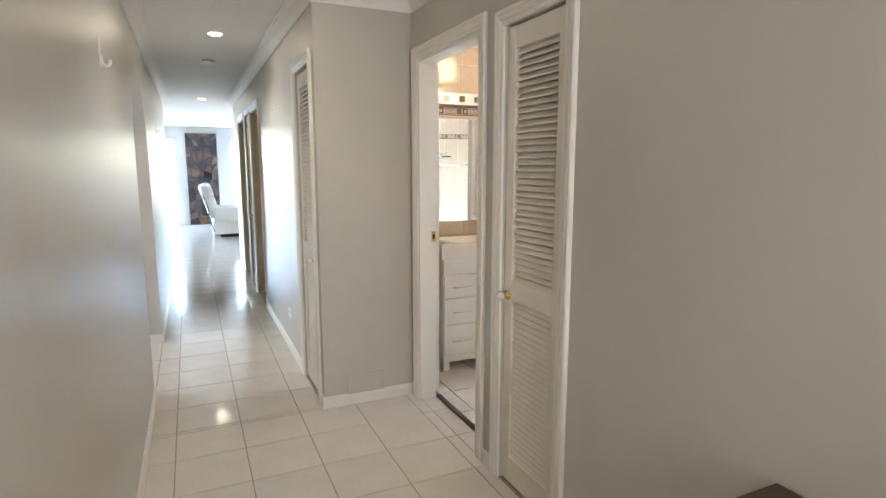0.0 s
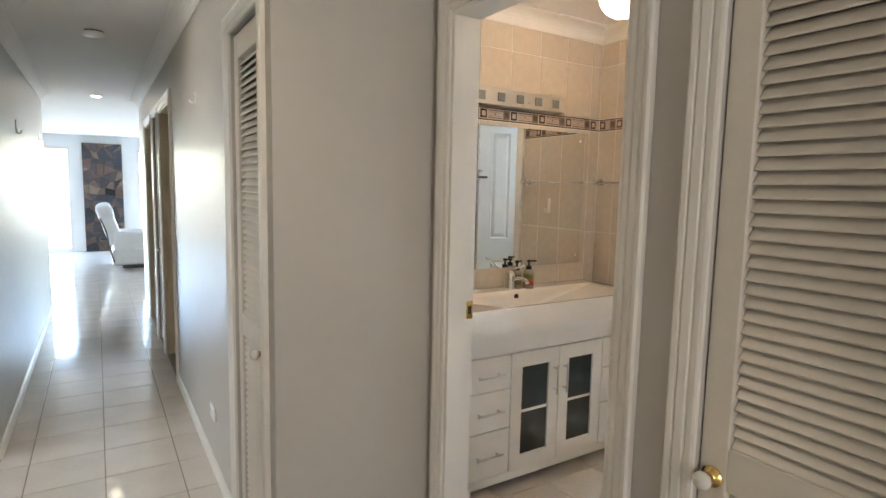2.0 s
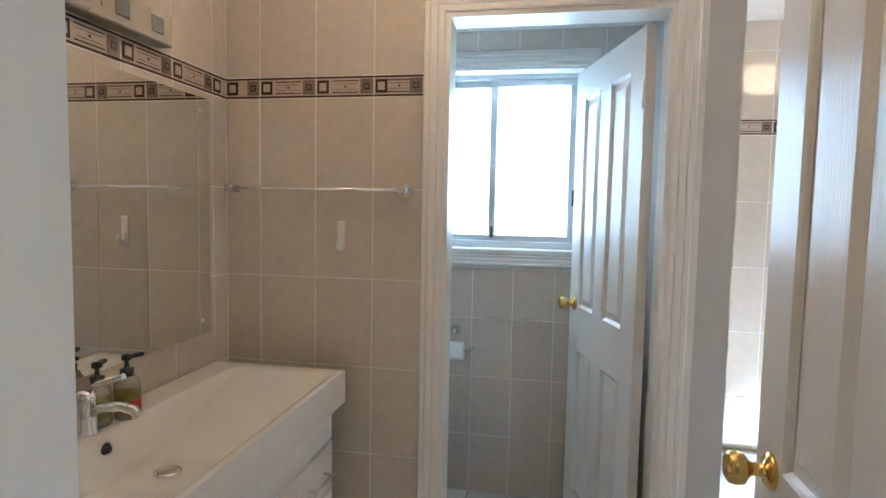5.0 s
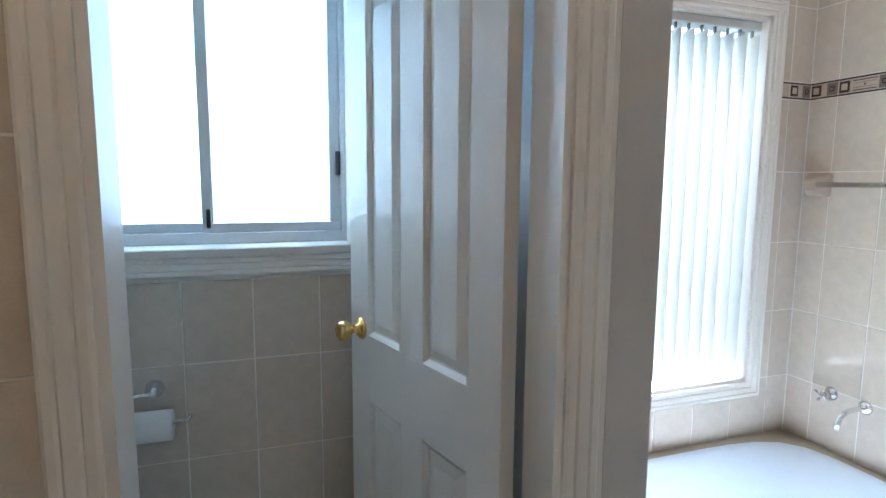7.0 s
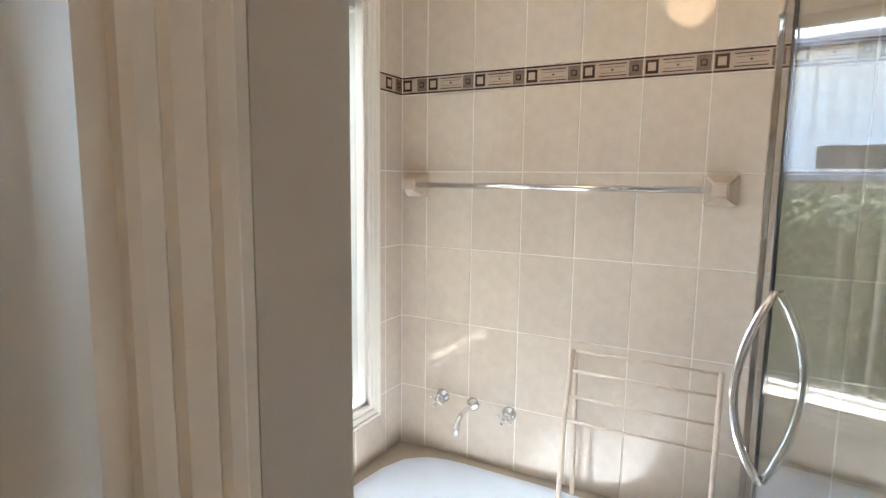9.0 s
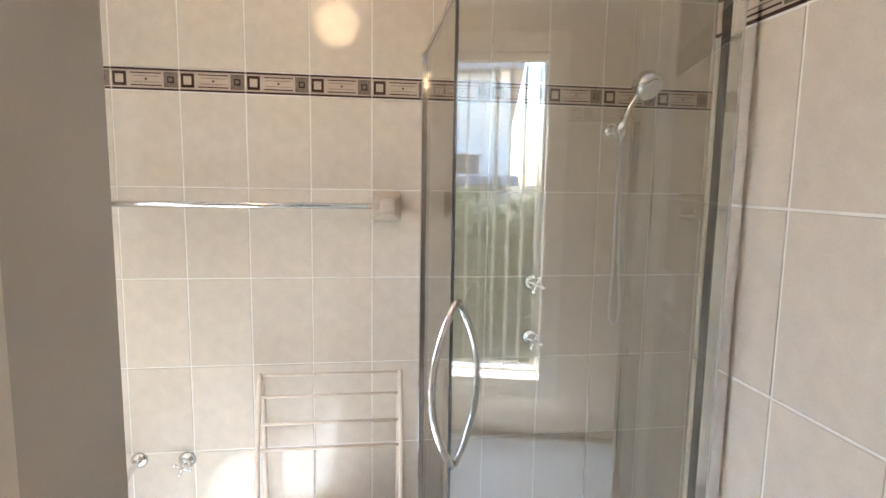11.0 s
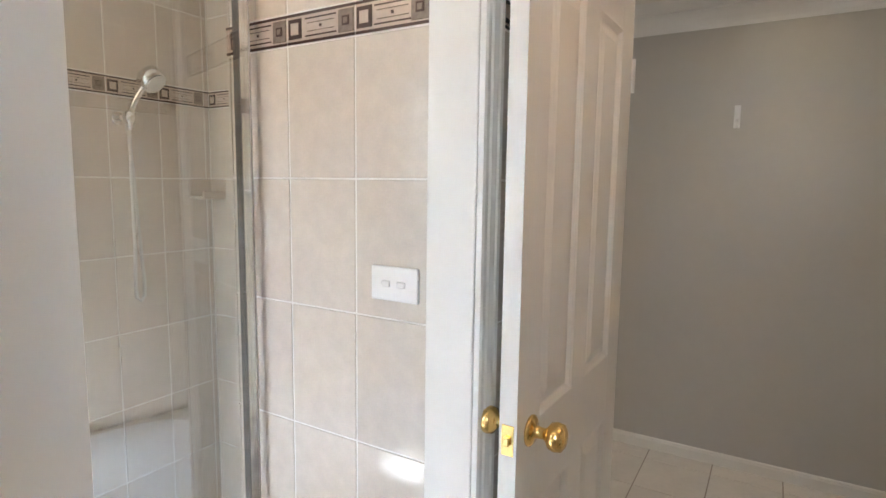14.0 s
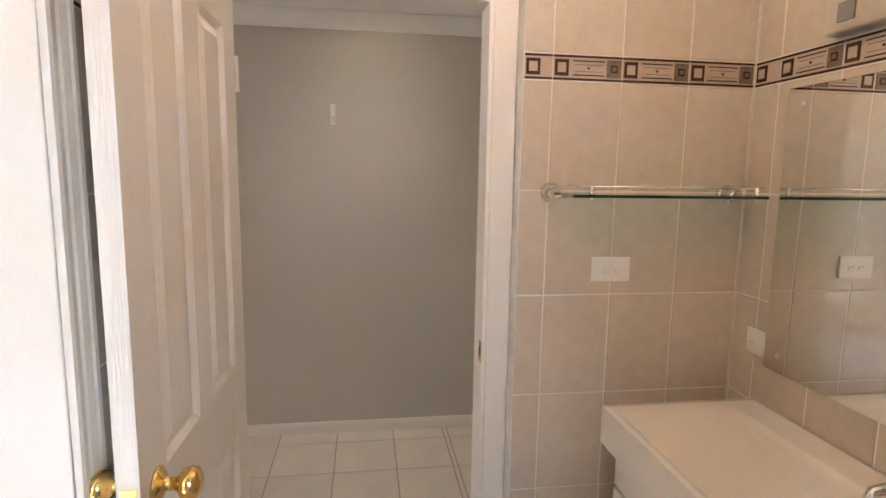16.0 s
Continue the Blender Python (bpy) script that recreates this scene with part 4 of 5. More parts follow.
for x in (0.05, MX1 - MX0 - 0.05):
    for z in (0.045, MZ1 - MZ0 - 0.045):
        bm = B()
        lathe(bm, [(0.0, 0.0), (0.008, 0.0), (0.006, -0.004), (0.0, -0.005)], (x, 0, z), "Y", 14)
        part("mirror_screw", bm, M_BRUSH, mi)

# light bar over the mirror
lb = thing("mirror_light_bar", at(1.47, YM, 1.893), "brushed steel light bar with square glass windows, unlit", "wall light")
bm = B()
box(bm, 0, 0.765, -0.05, -0.002, 0, 0.088, bev=0.004)
part("housing", bm, M_BRUSH, lb)
M_LENS = mat("grey_light_lens", (0.22, 0.24, 0.25), 0.12, var=0.1, scale=9)
for k in range(6):
    bm = B()
    x = 0.765 * (k + 0.5) / 6
    box(bm, x - 0.024, x + 0.024, -0.0535, -0.046, 0.022, 0.066, bev=0.002)
    part("lens", bm, M_LENS, lb)


def rail(name, axis, p0, p1, out, r, label, mount, rose=0.026, m=M_CHROME):
    """A towel rail between two round or square mounts, standing out from the wall."""
    t = thing(name, at(*p0), label, "towel rail")
    p, q, n = Vector((0, 0, 0)), Vector(p1) - Vector(p0), Vector(out)
    bm = B()
    cyl(bm, p + n * 0.055, q + n * 0.055, r, 14)
    part("bar", bm, m, t)
    for c in (p, q):
        bm = B()
        if mount == "round":
            cyl(bm, c, c + n * 0.010, rose, 20)
            cyl(bm, c + n * 0.010, c + n * 0.066, rose * 0.62, 18)
        else:
            d = (q - p).normalized() * 0.049
            vs = [c + d * a + Vector((0, 0, 0.049 * b)) for a, b in ((-1, -1), (1, -1), (1, 1), (-1, 1))]
            lo = [bm.verts.new(v + n * 0.001) for v in vs]
            mi_ = [bm.verts.new(v + n * 0.012) for v in vs]
            hi = [bm.verts.new(c + (v - c) * 0.45 + n * 0.075) for v in vs]
            for a, b in ((lo, mi_), (mi_, hi)):
                for k in range(4):
                    bm.faces.new((a[k], a[(k + 1) % 4], b[(k + 1) % 4], b[k]))
            bm.faces.new(hi)
            bm.faces.new(lo[::-1])
            bmesh.ops.bevel(bm, geom=bm.edges[:], offset=0.005, segments=2, affect="EDGES")
        part("mount", bm, M_TILE_M if mount != "round" else m, t)
    return t


M_TILE_M = mat("beige_ceramic_mount", (0.55, 0.46, 0.38), 0.14, var=0.05, scale=5)
rail("towel_rail", "x", (XT, 3.62, 1.512), (XT, 3.012, 1.512), (-1, 0, 0), 0.0065, "slim chrome towel rail on the tiled wall", "round", 0.022)
rail("bath_towel_rail", "y", (3.47, YS, 1.462), (2.367, YS, 1.462), (0, 1, 0), 0.011, "chrome bath towel rail between square ceramic mounts", "square")


def hook(m, label, s=1.0):
    """A white adhesive hook; back at y = 0, facing -y."""
    bm = B()
    box(bm, -0.013 * s, 0.013 * s, -0.006, 0, -0.05 * s, 0.05 * s, bev=0.004, seg=2)
    tube(bm, [(0, -0.004, -0.012 * s), (0, -0.006, -0.036 * s), (0, -0.020, -0.046 * s), (0, -0.032, -0.038 * s), (0, -0.034, -0.022 * s)], 0.007 * s, 8)
    return solo("wall_hook", bm, M_PLASTIC, m, label, "hook", "adhesive hooks")


hook(at(XT, 3.236, 1.358, -90), "white plastic adhesive hook on the bathroom tiles", 1.0)
hook(at(XL, 2.36, 1.872, 90), "white plastic hook high on the corridor wall", 1.15)
hook(at(XL, 6.4, 1.84, 90), "pale metal hook high on the corridor wall", 1.0)
hook(at(XL, 8.3, 1.90, 90), "pale metal hook high on the corridor wall", 0.8)
hook(at(XR, 4.456, 1.90, -90), "small pale hook on the corridor wall", 0.6)


def plate(name, m, w, h, label, rockers, category="switch"):
    """An electrical plate; back at y = 0, facing -y."""
    p = thing(name, m, label, category)
    bm = B()
    box(bm, -w / 2, w / 2, -0.009, 0, -h / 2, h / 2, bev=0.003, seg=2)
    part("faceplate", bm, M_PLASTIC, p)
    for x, z in rockers:
        bm = B()
        box(bm, x - 0.011, x + 0.011, -0.0125, -0.008, z - 0.007, z + 0.007, bev=0.002)
        part("rocker", bm, M_WHITE, p)
    return p


plate("light_switch", at(XC, 1.875, 1.292, 90), 0.122, 0.075, "white double light switch on the tiled wall by the shower", ((-0.02, 0), (0.02, 0)))
plate("power_socket", at(XB, 3.245, 1.287, 90), 0.118, 0.073, "white double socket plate on tiles under the glass shelf", ((-0.015, -0.004), (0.02, -0.004)), "socket")
plate("power_socket", at(1.293, YM, 1.088, 0), 0.068, 0.075, "white socket plate at the mirror's lower corner", ((-0.012, 0),), "socket")
plate("power_socket", at(XR, 4.155, 0.31, -90), 0.116, 0.072, "white wall socket low on the corridor wall", ((-0.02, 0.01), (0.02, 0.01)), "socket")

# glass shelf
gs = thing("glass_shelf", at(XB, 3.04, 1.505), "glass bathroom shelf with chrome gallery rail and round mounts", "shelf")
bm = B()
box(bm, 0.012, 0.128, 0.03, 0.60, -0.004, 0.004, bev=0.0015)
part("glass_plate", bm, M_SHELF, gs)
bm = B()
box(bm, 0.1282, 0.1296, 0.032, 0.598, -0.0042, 0.0042)
part("glass_edge", bm, mat("dark_green_glass_edge", (0.015, 0.04, 0.03), 0.08, var=0.1, scale=20), gs, "dark green polished glass edge")
for y in (0.0, 0.545):
    bm = B()
    cyl(bm, (0.0, y + 0.01, 0.004), (0.012, y + 0.01, 0.004), 0.028, 22)
    cyl(bm, (0.012, y + 0.01, 0.004), (0.055, y + 0.01, 0.004), 0.016, 18)
    cyl(bm, (0.05, y + 0.01, -0.004), (0.05, y + 0.045, -0.004), 0.006, 10)
    part("mount", bm, M_CHROME, gs)
bm = B()
tube(bm, [(0.02, 0.06, 0.026), (0.122, 0.06, 0.026), (0.122, 0.59, 0.026), (0.02, 0.59, 0.026)], 0.003, 8)
for y in (0.085, 0.565):
    cyl(bm, (0.122, y, -0.008), (0.122, y, 0.028), 0.006, 10)
part("gallery_rail", bm, M_CHROME, gs)


# ---- bath ----
M_RIM = mat("almond_bath_rim", (0.48, 0.43, 0.37), 0.15, var=0.06, scale=5)


def bathtub():
    x0, x1, y0, y1, zt = 2.47, XE, YS, 1.998, 0.352
    b = thing("bathtub", at(x0, y0, 0), "white acrylic bathtub set under the window", "bathtub")
    w, d = x1 - x0, y1 - y0
    bm = B()
    n = 48
    def ring(cx, cy, a, c, z, e=4.0):
        out = []
        for k in range(n):
            th = 2 * math.pi * k / n
            co, si = math.cos(th), math.sin(th)
            s = (abs(co) ** e + abs(si) ** e) ** (-1 / e)
            out.append(bm.verts.new((cx + a * co * s, cy + c * si * s, z)))
        return out
    cx, cy = w / 2, d / 2
    spec = [(w / 2 - 0.002, d / 2 - 0.002, zt - 0.004, 60), (w / 2 - 0.006, d / 2 - 0.006, zt, 40), (w / 2 - 0.05, d / 2 - 0.055, zt, 5.5), (w / 2 - 0.07, d / 2 - 0.075, zt - 0.010, 5.0), (w / 2 - 0.13, d / 2 - 0.15, zt - 0.15, 4), (w / 2 - 0.18, d / 2 - 0.22, zt - 0.27, 3.5), (w / 2 - 0.26, d / 2 - 0.32, zt - 0.295, 3), (0.05, 0.08, zt - 0.30, 2)]
    rs = [ring(cx, cy, a, c, z, e) for a, c, z, e in spec]
    for i, (r, s) in enumerate(zip(rs, rs[1:])):
        for k in range(n):
            f = bm.faces.new((r[k], r[(k + 1) % n], s[(k + 1) % n], s[k]))
            f.smooth, f.material_index = True, 1 if i < 2 else 0
    bm.faces.new(rs[-1])
    part("tub_shell", bm, [M_BATH, M_RIM], b)
    bm = B()
    box(bm, 0.004, 0.03, 0.004, d - 0.004, 0.0, zt - 0.006)
    part("bath_panel", bm, M_TRIM, b)


bathtub()


def wall_tap(m, label):
    t = thing("wall_tap", m, label, "tap", "bath taps")
    bm = B()
    lathe(bm, [(0.0, 0), (0.030, 0), (0.030, 0.004), (0.020, 0.012), (0.013, 0.018), (0.011, 0.05), (0.014, 0.054), (0.0, 0.07)], axis="Y", n=20)
    part("tap_body", bm, M_CHROME, t)
    bm = B()
    for a in (0.4, 0.4 + math.pi / 2):
        d = Vector((math.cos(a), 0, math.sin(a))) * 0.027
        cyl(bm, Vector((0, 0.058, 0)) - d, Vector((0, 0.058, 0)) + d, 0.0045, 8)
        for s in (-1, 1):
            ball(bm, Vector((0, 0.058, 0)) + d * s, 0.007, u=10, v=6)
    part("cross_handle", bm, M_CHROME, t)


wall_tap(at(3.344, YS, 0.592), "chrome cross-handle bath tap on the tiled wall")
wall_tap(at(3.05, YS, 0.578), "chrome cross-handle bath tap on the tiled wall")
sp = thing("bath_spout", at(3.205, YS, 0.585), "chrome curved bath spout on the tiled wall", "tap")
bm = B()
lathe(bm, [(0.0, 0), (0.028, 0), (0.028, 0.004), (0.018, 0.014), (0.0, 0.018)], axis="Y", n=20)
part("rose", bm, M_CHROME, sp)
bm = B()
tube(bm, [(0, 0.01, 0), (0, 0.05, 0.002), (0, 0.10, -0.002), (0, 0.135, -0.018), (0, 0.15, -0.045), (0, 0.152, -0.07)], 0.011, 14)
part("spout", bm, M_CHROME, sp)

# towel rack standing by the wall
rk = thing("towel_rack", at(2.325, 0.52, 0), "freestanding cream wire towel rack against the tiles", "towel rack")
for x in (0.0, 0.455):
    bm = B()
    tube(bm, [(x, -0.07, 0.0), (x, -0.05, 0.45), (x, -0.03, 0.80), (x, -0.015, 0.885), (x, 0.0, 0.905), (x, 0.02, 0.885), (x, 0.09, 0.70), (x, 0.13, 0.40), (x, 0.16, 0.0)], 0.0085, 10)
    part("leg_frame", bm, M_RACK, rk)
for y, z in ((0.0, 0.905), (0.035, 0.845), (0.065, 0.765), (0.09, 0.69)):
    bm = B()
    cyl(bm, (0, y, z), (0.455, y, z), 0.0048, 10)
    part("rail", bm, M_RACK, rk)

# ---- shower ----
P1 = Vector((2.24, YS, 0))
PA = Vector((2.242, 1.092, 0))
PB = Vector((1.985, 1.420, 0))
PC = Vector((XC, 1.445, 0))


def glass_panel(parent, a, b, z0=0.06, z1=1.96, t=0.006, name="glass_panel"):
    d = (b - a).normalized()
    n = Vector((-d.y, d.x, 0)) * t / 2
    bm = B()
    vs = [bm.verts.new((*(p + s * n).xy, z)) for z in (z0, z1) for p, s in ((a, 1), (b, 1), (b, -1), (a, -1))]
    for f in ((0, 1, 2, 3), (4, 5, 6, 7), (0, 1, 5, 4), (1, 2, 6, 5), (2, 3, 7, 6), (3, 0, 4, 7)):
        bm.faces.new([vs[k] for k in f])
    return part(name, bm, M_GLASS, parent)


ss = thing("shower_screen", at(0, 0, 0), "frameless angled glass shower screen with chrome wall posts", "shower screen")
glass_panel(ss, P1 + Vector((0, 0.02, 0)), PA)
gd = glass_panel(ss, PA + (PB - PA).normalized() * 0.004, PB - (PB - PA).normalized() * 0.004, name="glass_door")
glass_panel(ss, PB, PC + Vector((0.02, 0, 0)))
for p, e in ((P1 + Vector((0, 0.0, 0)), (0.013, 0.028)), (PC, (0.028, 0.018))):
    bm = B()
    if e[0] < e[1]:
        box(bm, p.x - e[0], p.x + e[0], p.y + 0.001, p.y + e[1], 0.05, 1.97, bev=0.003)
    else:
        box(bm, p.x + 0.001, p.x + e[0], p.y - e[1], p.y + e[1], 0.05, 1.97, bev=0.003)
    pst = part("wall_post", bm, M_CHROME, ss)
    bm = B()
    if e[0] < e[1]:
        box(bm, p.x - 0.016, p.x - e[0], p.y + 0.001, p.y + e[1], 0.05, 1.97)
    else:
        box(bm, p.x + 0.001, p.x + e[0], p.y - 0.040, p.y - e[1], 0.05, 1.97)
    part("seal_strip", bm, M_BLACK, pst, "dark rubber seal")
bm = B()
tube(bm, [(P1.x, P1.y + 0.01, 1.965), (PA.x, PA.y, 1.965), (PB.x, PB.y, 1.965), (PC.x + 0.01, PC.y, 1.965)], 0.009, 10)
part("top_rail", bm, M_CHROME, ss)
bm = B()
cyl(bm, (PA.x, PA.y, 0.06), (PA.x, PA.y, 1.955), 0.0045, 8)
part("seal_strip", bm, M_BLACK, gd, "dark rubber seal")
# bow handles on both sides of the door
dd = (PB - PA).normalized()
nn = Vector((dd.y, -dd.x, 0))
if nn.x < 0:
    nn = -nn
hc = PA + dd * 0.016
for s, w in ((1, 0.075), (-1, 0.075)):
    bm = B()
    pts = []
    for k in range(15):
        a = -1 + 2 * k / 14
        o = 0.004 + w * (1 - a * a)
        pts.append((*(hc + nn * s * o).xy, 1.075 + 0.20 * a))
    tube(bm, pts, 0.009, 12)
    part("bow_handle", bm, M_CHROME, gd, "curved chrome bow handle")
bm = B()
box(bm, XW, PC.x, YS, 1.345, 0.004, 0.03)
vs = [(PC.x, YS), (P1.x + 0.03, YS), (PA.x + 0.03, PA.y + 0.01), (PB.x + 0.02, PB.y + 0.03), (PC.x, PB.y + 0.03)]
lo = [bm.verts.new((x, y, 0.004)) for x, y in vs]
hi = [bm.verts.new((x, y, 0.055)) for x, y in vs]
bm.faces.new(hi)
for k in range(5):
    bm.faces.new((lo[k], lo[(k + 1) % 5], hi[(k + 1) % 5], hi[k]))
solo("shower_tray", bm, M_CERAMIC, at(0, 0, 0), "low pale shower tray behind the glass", "shower tray")

sh = thing("hand_shower", at(1.53, YS, 0), "chrome hand shower in a wall bracket with looping hose", "shower")
bm = B()
cyl(bm, (0.04, 0.0, 1.735), (0.04, 0.012, 1.735), 0.024, 20)
cyl(bm, (0.04, 0.012, 1.735), (0.04, 0.075, 1.735), 0.012, 14)
cyl(bm, (0.04, 0.075, 1.712), (0.036, 0.082, 1.755), 0.019, 18)
part("bracket", bm, M_CHROME, sh)
bm = B()
tube(bm, [(0.04, 0.078, 1.69), (0.037, 0.084, 1.75), (0.022, 0.095, 1.80), (-0.002, 0.105, 1.845), (-0.02, 0.112, 1.868)], 0.0115, 12)
cyl(bm, (-0.022, 0.105, 1.892), (-0.032, 0.138, 1.862), 0.046, 26, 0.043)
cyl(bm, (-0.032, 0.138, 1.862), (-0.033, 0.141, 1.859), 0.038, 26)
part("shower_head", bm, M_CHROME, sh)
bm = B()
tube(bm, [(0.04, 0.078, 1.69), (0.036, 0.07, 1.5), (0.03, 0.06, 1.25), (0.034, 0.055, 1.10), (0.028, 0.052, 1.055), (0.012, 0.05, 1.04), (-0.004, 0.05, 1.06), (-0.006, 0.048, 1.12), (0.004, 0.045, 1.3), (0.016, 0.045, 1.55), (0.03, 0.045, 1.72)], 0.0065, 10)
part("hose", bm, M_BRUSH, sh)
for z in (1.19, 0.985):
    wall_tap(at(1.842, YS, z), "chrome cross-handle shower tap on the tiled wall")
bm = B()
box(bm, 0, 0.11, 0, 0.10, 0, 0.014, bev=0.004)
box(bm, 0, 0.11, 0, 0.008, 0.008, 0.085, bev=0.003)
box(bm, 0, 0.008, 0, 0.10, 0.008, 0.085, bev=0.003)
box(bm, 0.0, 0.11, 0.088, 0.10, 0.01, 0.035, bev=0.004)
solo("soap_holder", bm, M_TILE_M, at(XW + 0.001, YS + 0.001, 1.43), "pale ceramic corner soap holder on shower tiles", "soap holder")

# ---- toilet room ----
tp = thing("toilet_paper_holder", at(XE, 2.985, 0.845), "chrome toilet paper holder with a white roll", "paper holder")
bm = B()
lathe(bm, [(0.0, 0), (0.027, 0), (0.027, -0.006), (0.014, -0.016), (0.012, -0.05), (0.0, -0.054)], axis="X", n=20)
part("rose", bm, M_CHROME, tp)
bm = B()
tube(bm, [(-0.045, 0.0, 0.0), (-0.05, 0.04, 0.0), (-0.05, 0.085, -0.012), (-0.05, 0.10, -0.05), (-0.05, 0.085, -0.085), (-0.05, 0.04, -0.095), (-0.05, -0.09, -0.09), (-0.05, -0.10, -0.075)], 0.006, 10)
part("arm", bm, M_CHROME, tp)
bm = B()
cyl(bm, (-0.05, -0.05, -0.098), (-0.05, 0.055, -0.098), 0.045, 28)
part("paper_roll", bm, M_PAPER, tp, "white toilet paper roll")

tl = thing("toilet", at(3.08, YM, 0), "white ceramic close-coupled toilet", "toilet")
bm = B()
rings = []
n = 32
for z, a, b, cy in ((0.004, 0.12, 0.20, -0.34), (0.10, 0.11, 0.19, -0.34), (0.22, 0.13, 0.21, -0.37), (0.34, 0.17, 0.235, -0.42), (0.40, 0.185, 0.245, -0.43)):
    rings.append([bm.verts.new((a * math.cos(2 * math.pi * k / n), cy + b * math.sin(2 * math.pi * k / n), z)) for k in range(n)])
for r, s in zip(rings, rings[1:]):
    for k in range(n):
        bm.faces.new((r[k], r[(k + 1) % n], s[(k + 1) % n], s[k])).smooth = True
bm.faces.new(rings[-1])
bm.faces.new(rings[0][::-1])
part("bowl", bm, M_CERAMIC, tl)
bm = B()
lathe(bm, [(0.0, 0.40), (0.19, 0.40), (0.195, 0.41), (0.195, 0.428), (0.17, 0.44), (0.0, 0.446)], n=32)
bmesh.ops.scale(bm, verts=bm.verts[:], vec=(1, 1.3, 1))
bmesh.ops.translate(bm, verts=bm.verts[:], vec=(0, -0.43, 0))
part("seat_lid", bm, M_PLASTIC, tl)
bm = B()
box(bm, -0.19, 0.19, -0.19, -0.015, 0.42, 0.80, bev=0.02, seg=3)
box(bm, -0.195, 0.195, -0.195, -0.012, 0.80, 0.83, bev=0.008, seg=2)
part("cistern", bm, M_CERAMIC, tl)

# ---- ceiling lamps ----
for x, y, lab in ((2.57, 1.28, "round opal glass globe lamp, lit, above the bath"), (1.89, 2.93, "round opal glass globe lamp, lit, above the vanity")):
    cl = thing("ceiling_lamp", at(x, y, H), lab, "ceiling lamp", "bathroom lamps")
    bm = B()
    lathe(bm, [(0.0, 0), (0.055, 0), (0.055, -0.03), (0.045, -0.045), (0.0, -0.045)], n=28)
    part("base", bm, M_PLASTIC, cl)
    bm = B()
    ball(bm, (0, 0, -0.13), 0.10, (1, 1, 0.95), u=28, v=16)
    part("opal_globe", bm, M_LAMP, cl)
for yy in (2.57, 4.39, 8.7):
    d = thing("downlight", at(0.02, yy, H), "small round recessed downlight, lit, in the corridor ceiling", "downlight", "corridor downlights")
    bm = B()
    lathe(bm, [(0.042, -0.001), (0.055, -0.001), (0.056, -0.005), (0.048, -0.008), (0.042, -0.004)], n=28)
    part("bezel", bm, M_PLASTIC, d)
    bm = B()
    lathe(bm, [(0.0, -0.0065), (0.043, -0.0065), (0.043, -0.009), (0.0, -0.0095)], n=24)
    part("lens", bm, M_LED, d).visible_shadow = False
sd = thing("smoke_alarm", at(0.007, 5.56, H), "flat round white smoke alarm on the corridor ceiling", "smoke alarm")
bm = B()
# black ring added to paint the shadow gap between cover and ceiling
bk = B()
lathe(bk, [(0.0, 0), (0.055, 0), (0.055, -0.009), (0.0, -0.009)], n=28)
part("base_ring", bk, M_BLACK, sd)
lathe(bm, [(0.0, -0.0085), (0.062, -0.009), (0.064, -0.012), (0.060, -0.026), (0.045, -0.034), (0.0, -0.036)], n=32)
part("cover", bm, M_PLASTIC, sd)

# ---- hall things ----
vt = thing("wall_vent", at(0.70, YN, 0.132), "greige painted vent panel low on the short wall", "vent")
bm = B()
for q in ((-0.117, 0.117, 0.055, 0.067), (-0.117, 0.117, -0.067, -0.055), (-0.117, -0.103, -0.055, 0.055), (0.103, 0.117, -0.055, 0.055)):
    box(bm, q[0], q[1], -0.010, 0, q[2], q[3], bev=0.002)
part("frame", bm, M_HALL, vt)
bm = B()
box(bm, -0.104, 0.104, -0.006, -0.001, -0.056, 0.056)
part("panel", bm, M_HALL, vt)

tb = thing("side_table", at(0.80, 0.30, 0), "dark brown wooden side table against the wall", "table")
bm = B()
box(bm, -0.20, 0.20, -0.31, 0.31, 0.68, 0.705, bev=0.004, seg=2)
part("tabletop", bm, M_BROWN, tb)
bm = B()
box(bm, -0.18, 0.18, -0.28, 0.28, 0.58, 0.68)
part("apron", bm, M_BROWN, tb)
for x in (-0.175, 0.145):
    for y in (-0.28, 0.25):
        bm = B()
        box(bm, x, x + 0.03, y, y + 0.03, 0, 0.59, bev=0.003)
        part("leg", bm, M_BROWN, tb)

# rear of far bedroom openings: timber jambs
for y0, y1 in ((5.66, 6.42), (7.2, 7.95)):
    bm = B()
    box(bm, XR - 0.004, XR + 0.104, y0, y0 + 0.02, 0, 2.04)
    box(bm, XR - 0.004, XR + 0.104, y1 - 0.02, y1, 0, 2.04)
    box(bm, XR - 0.004, XR + 0.104, y0 + 0.02, y1 - 0.02, 2.02, 2.04)
    struct("door_lining", bm, M_OAK, "honey-coloured timber door jamb", "trim")


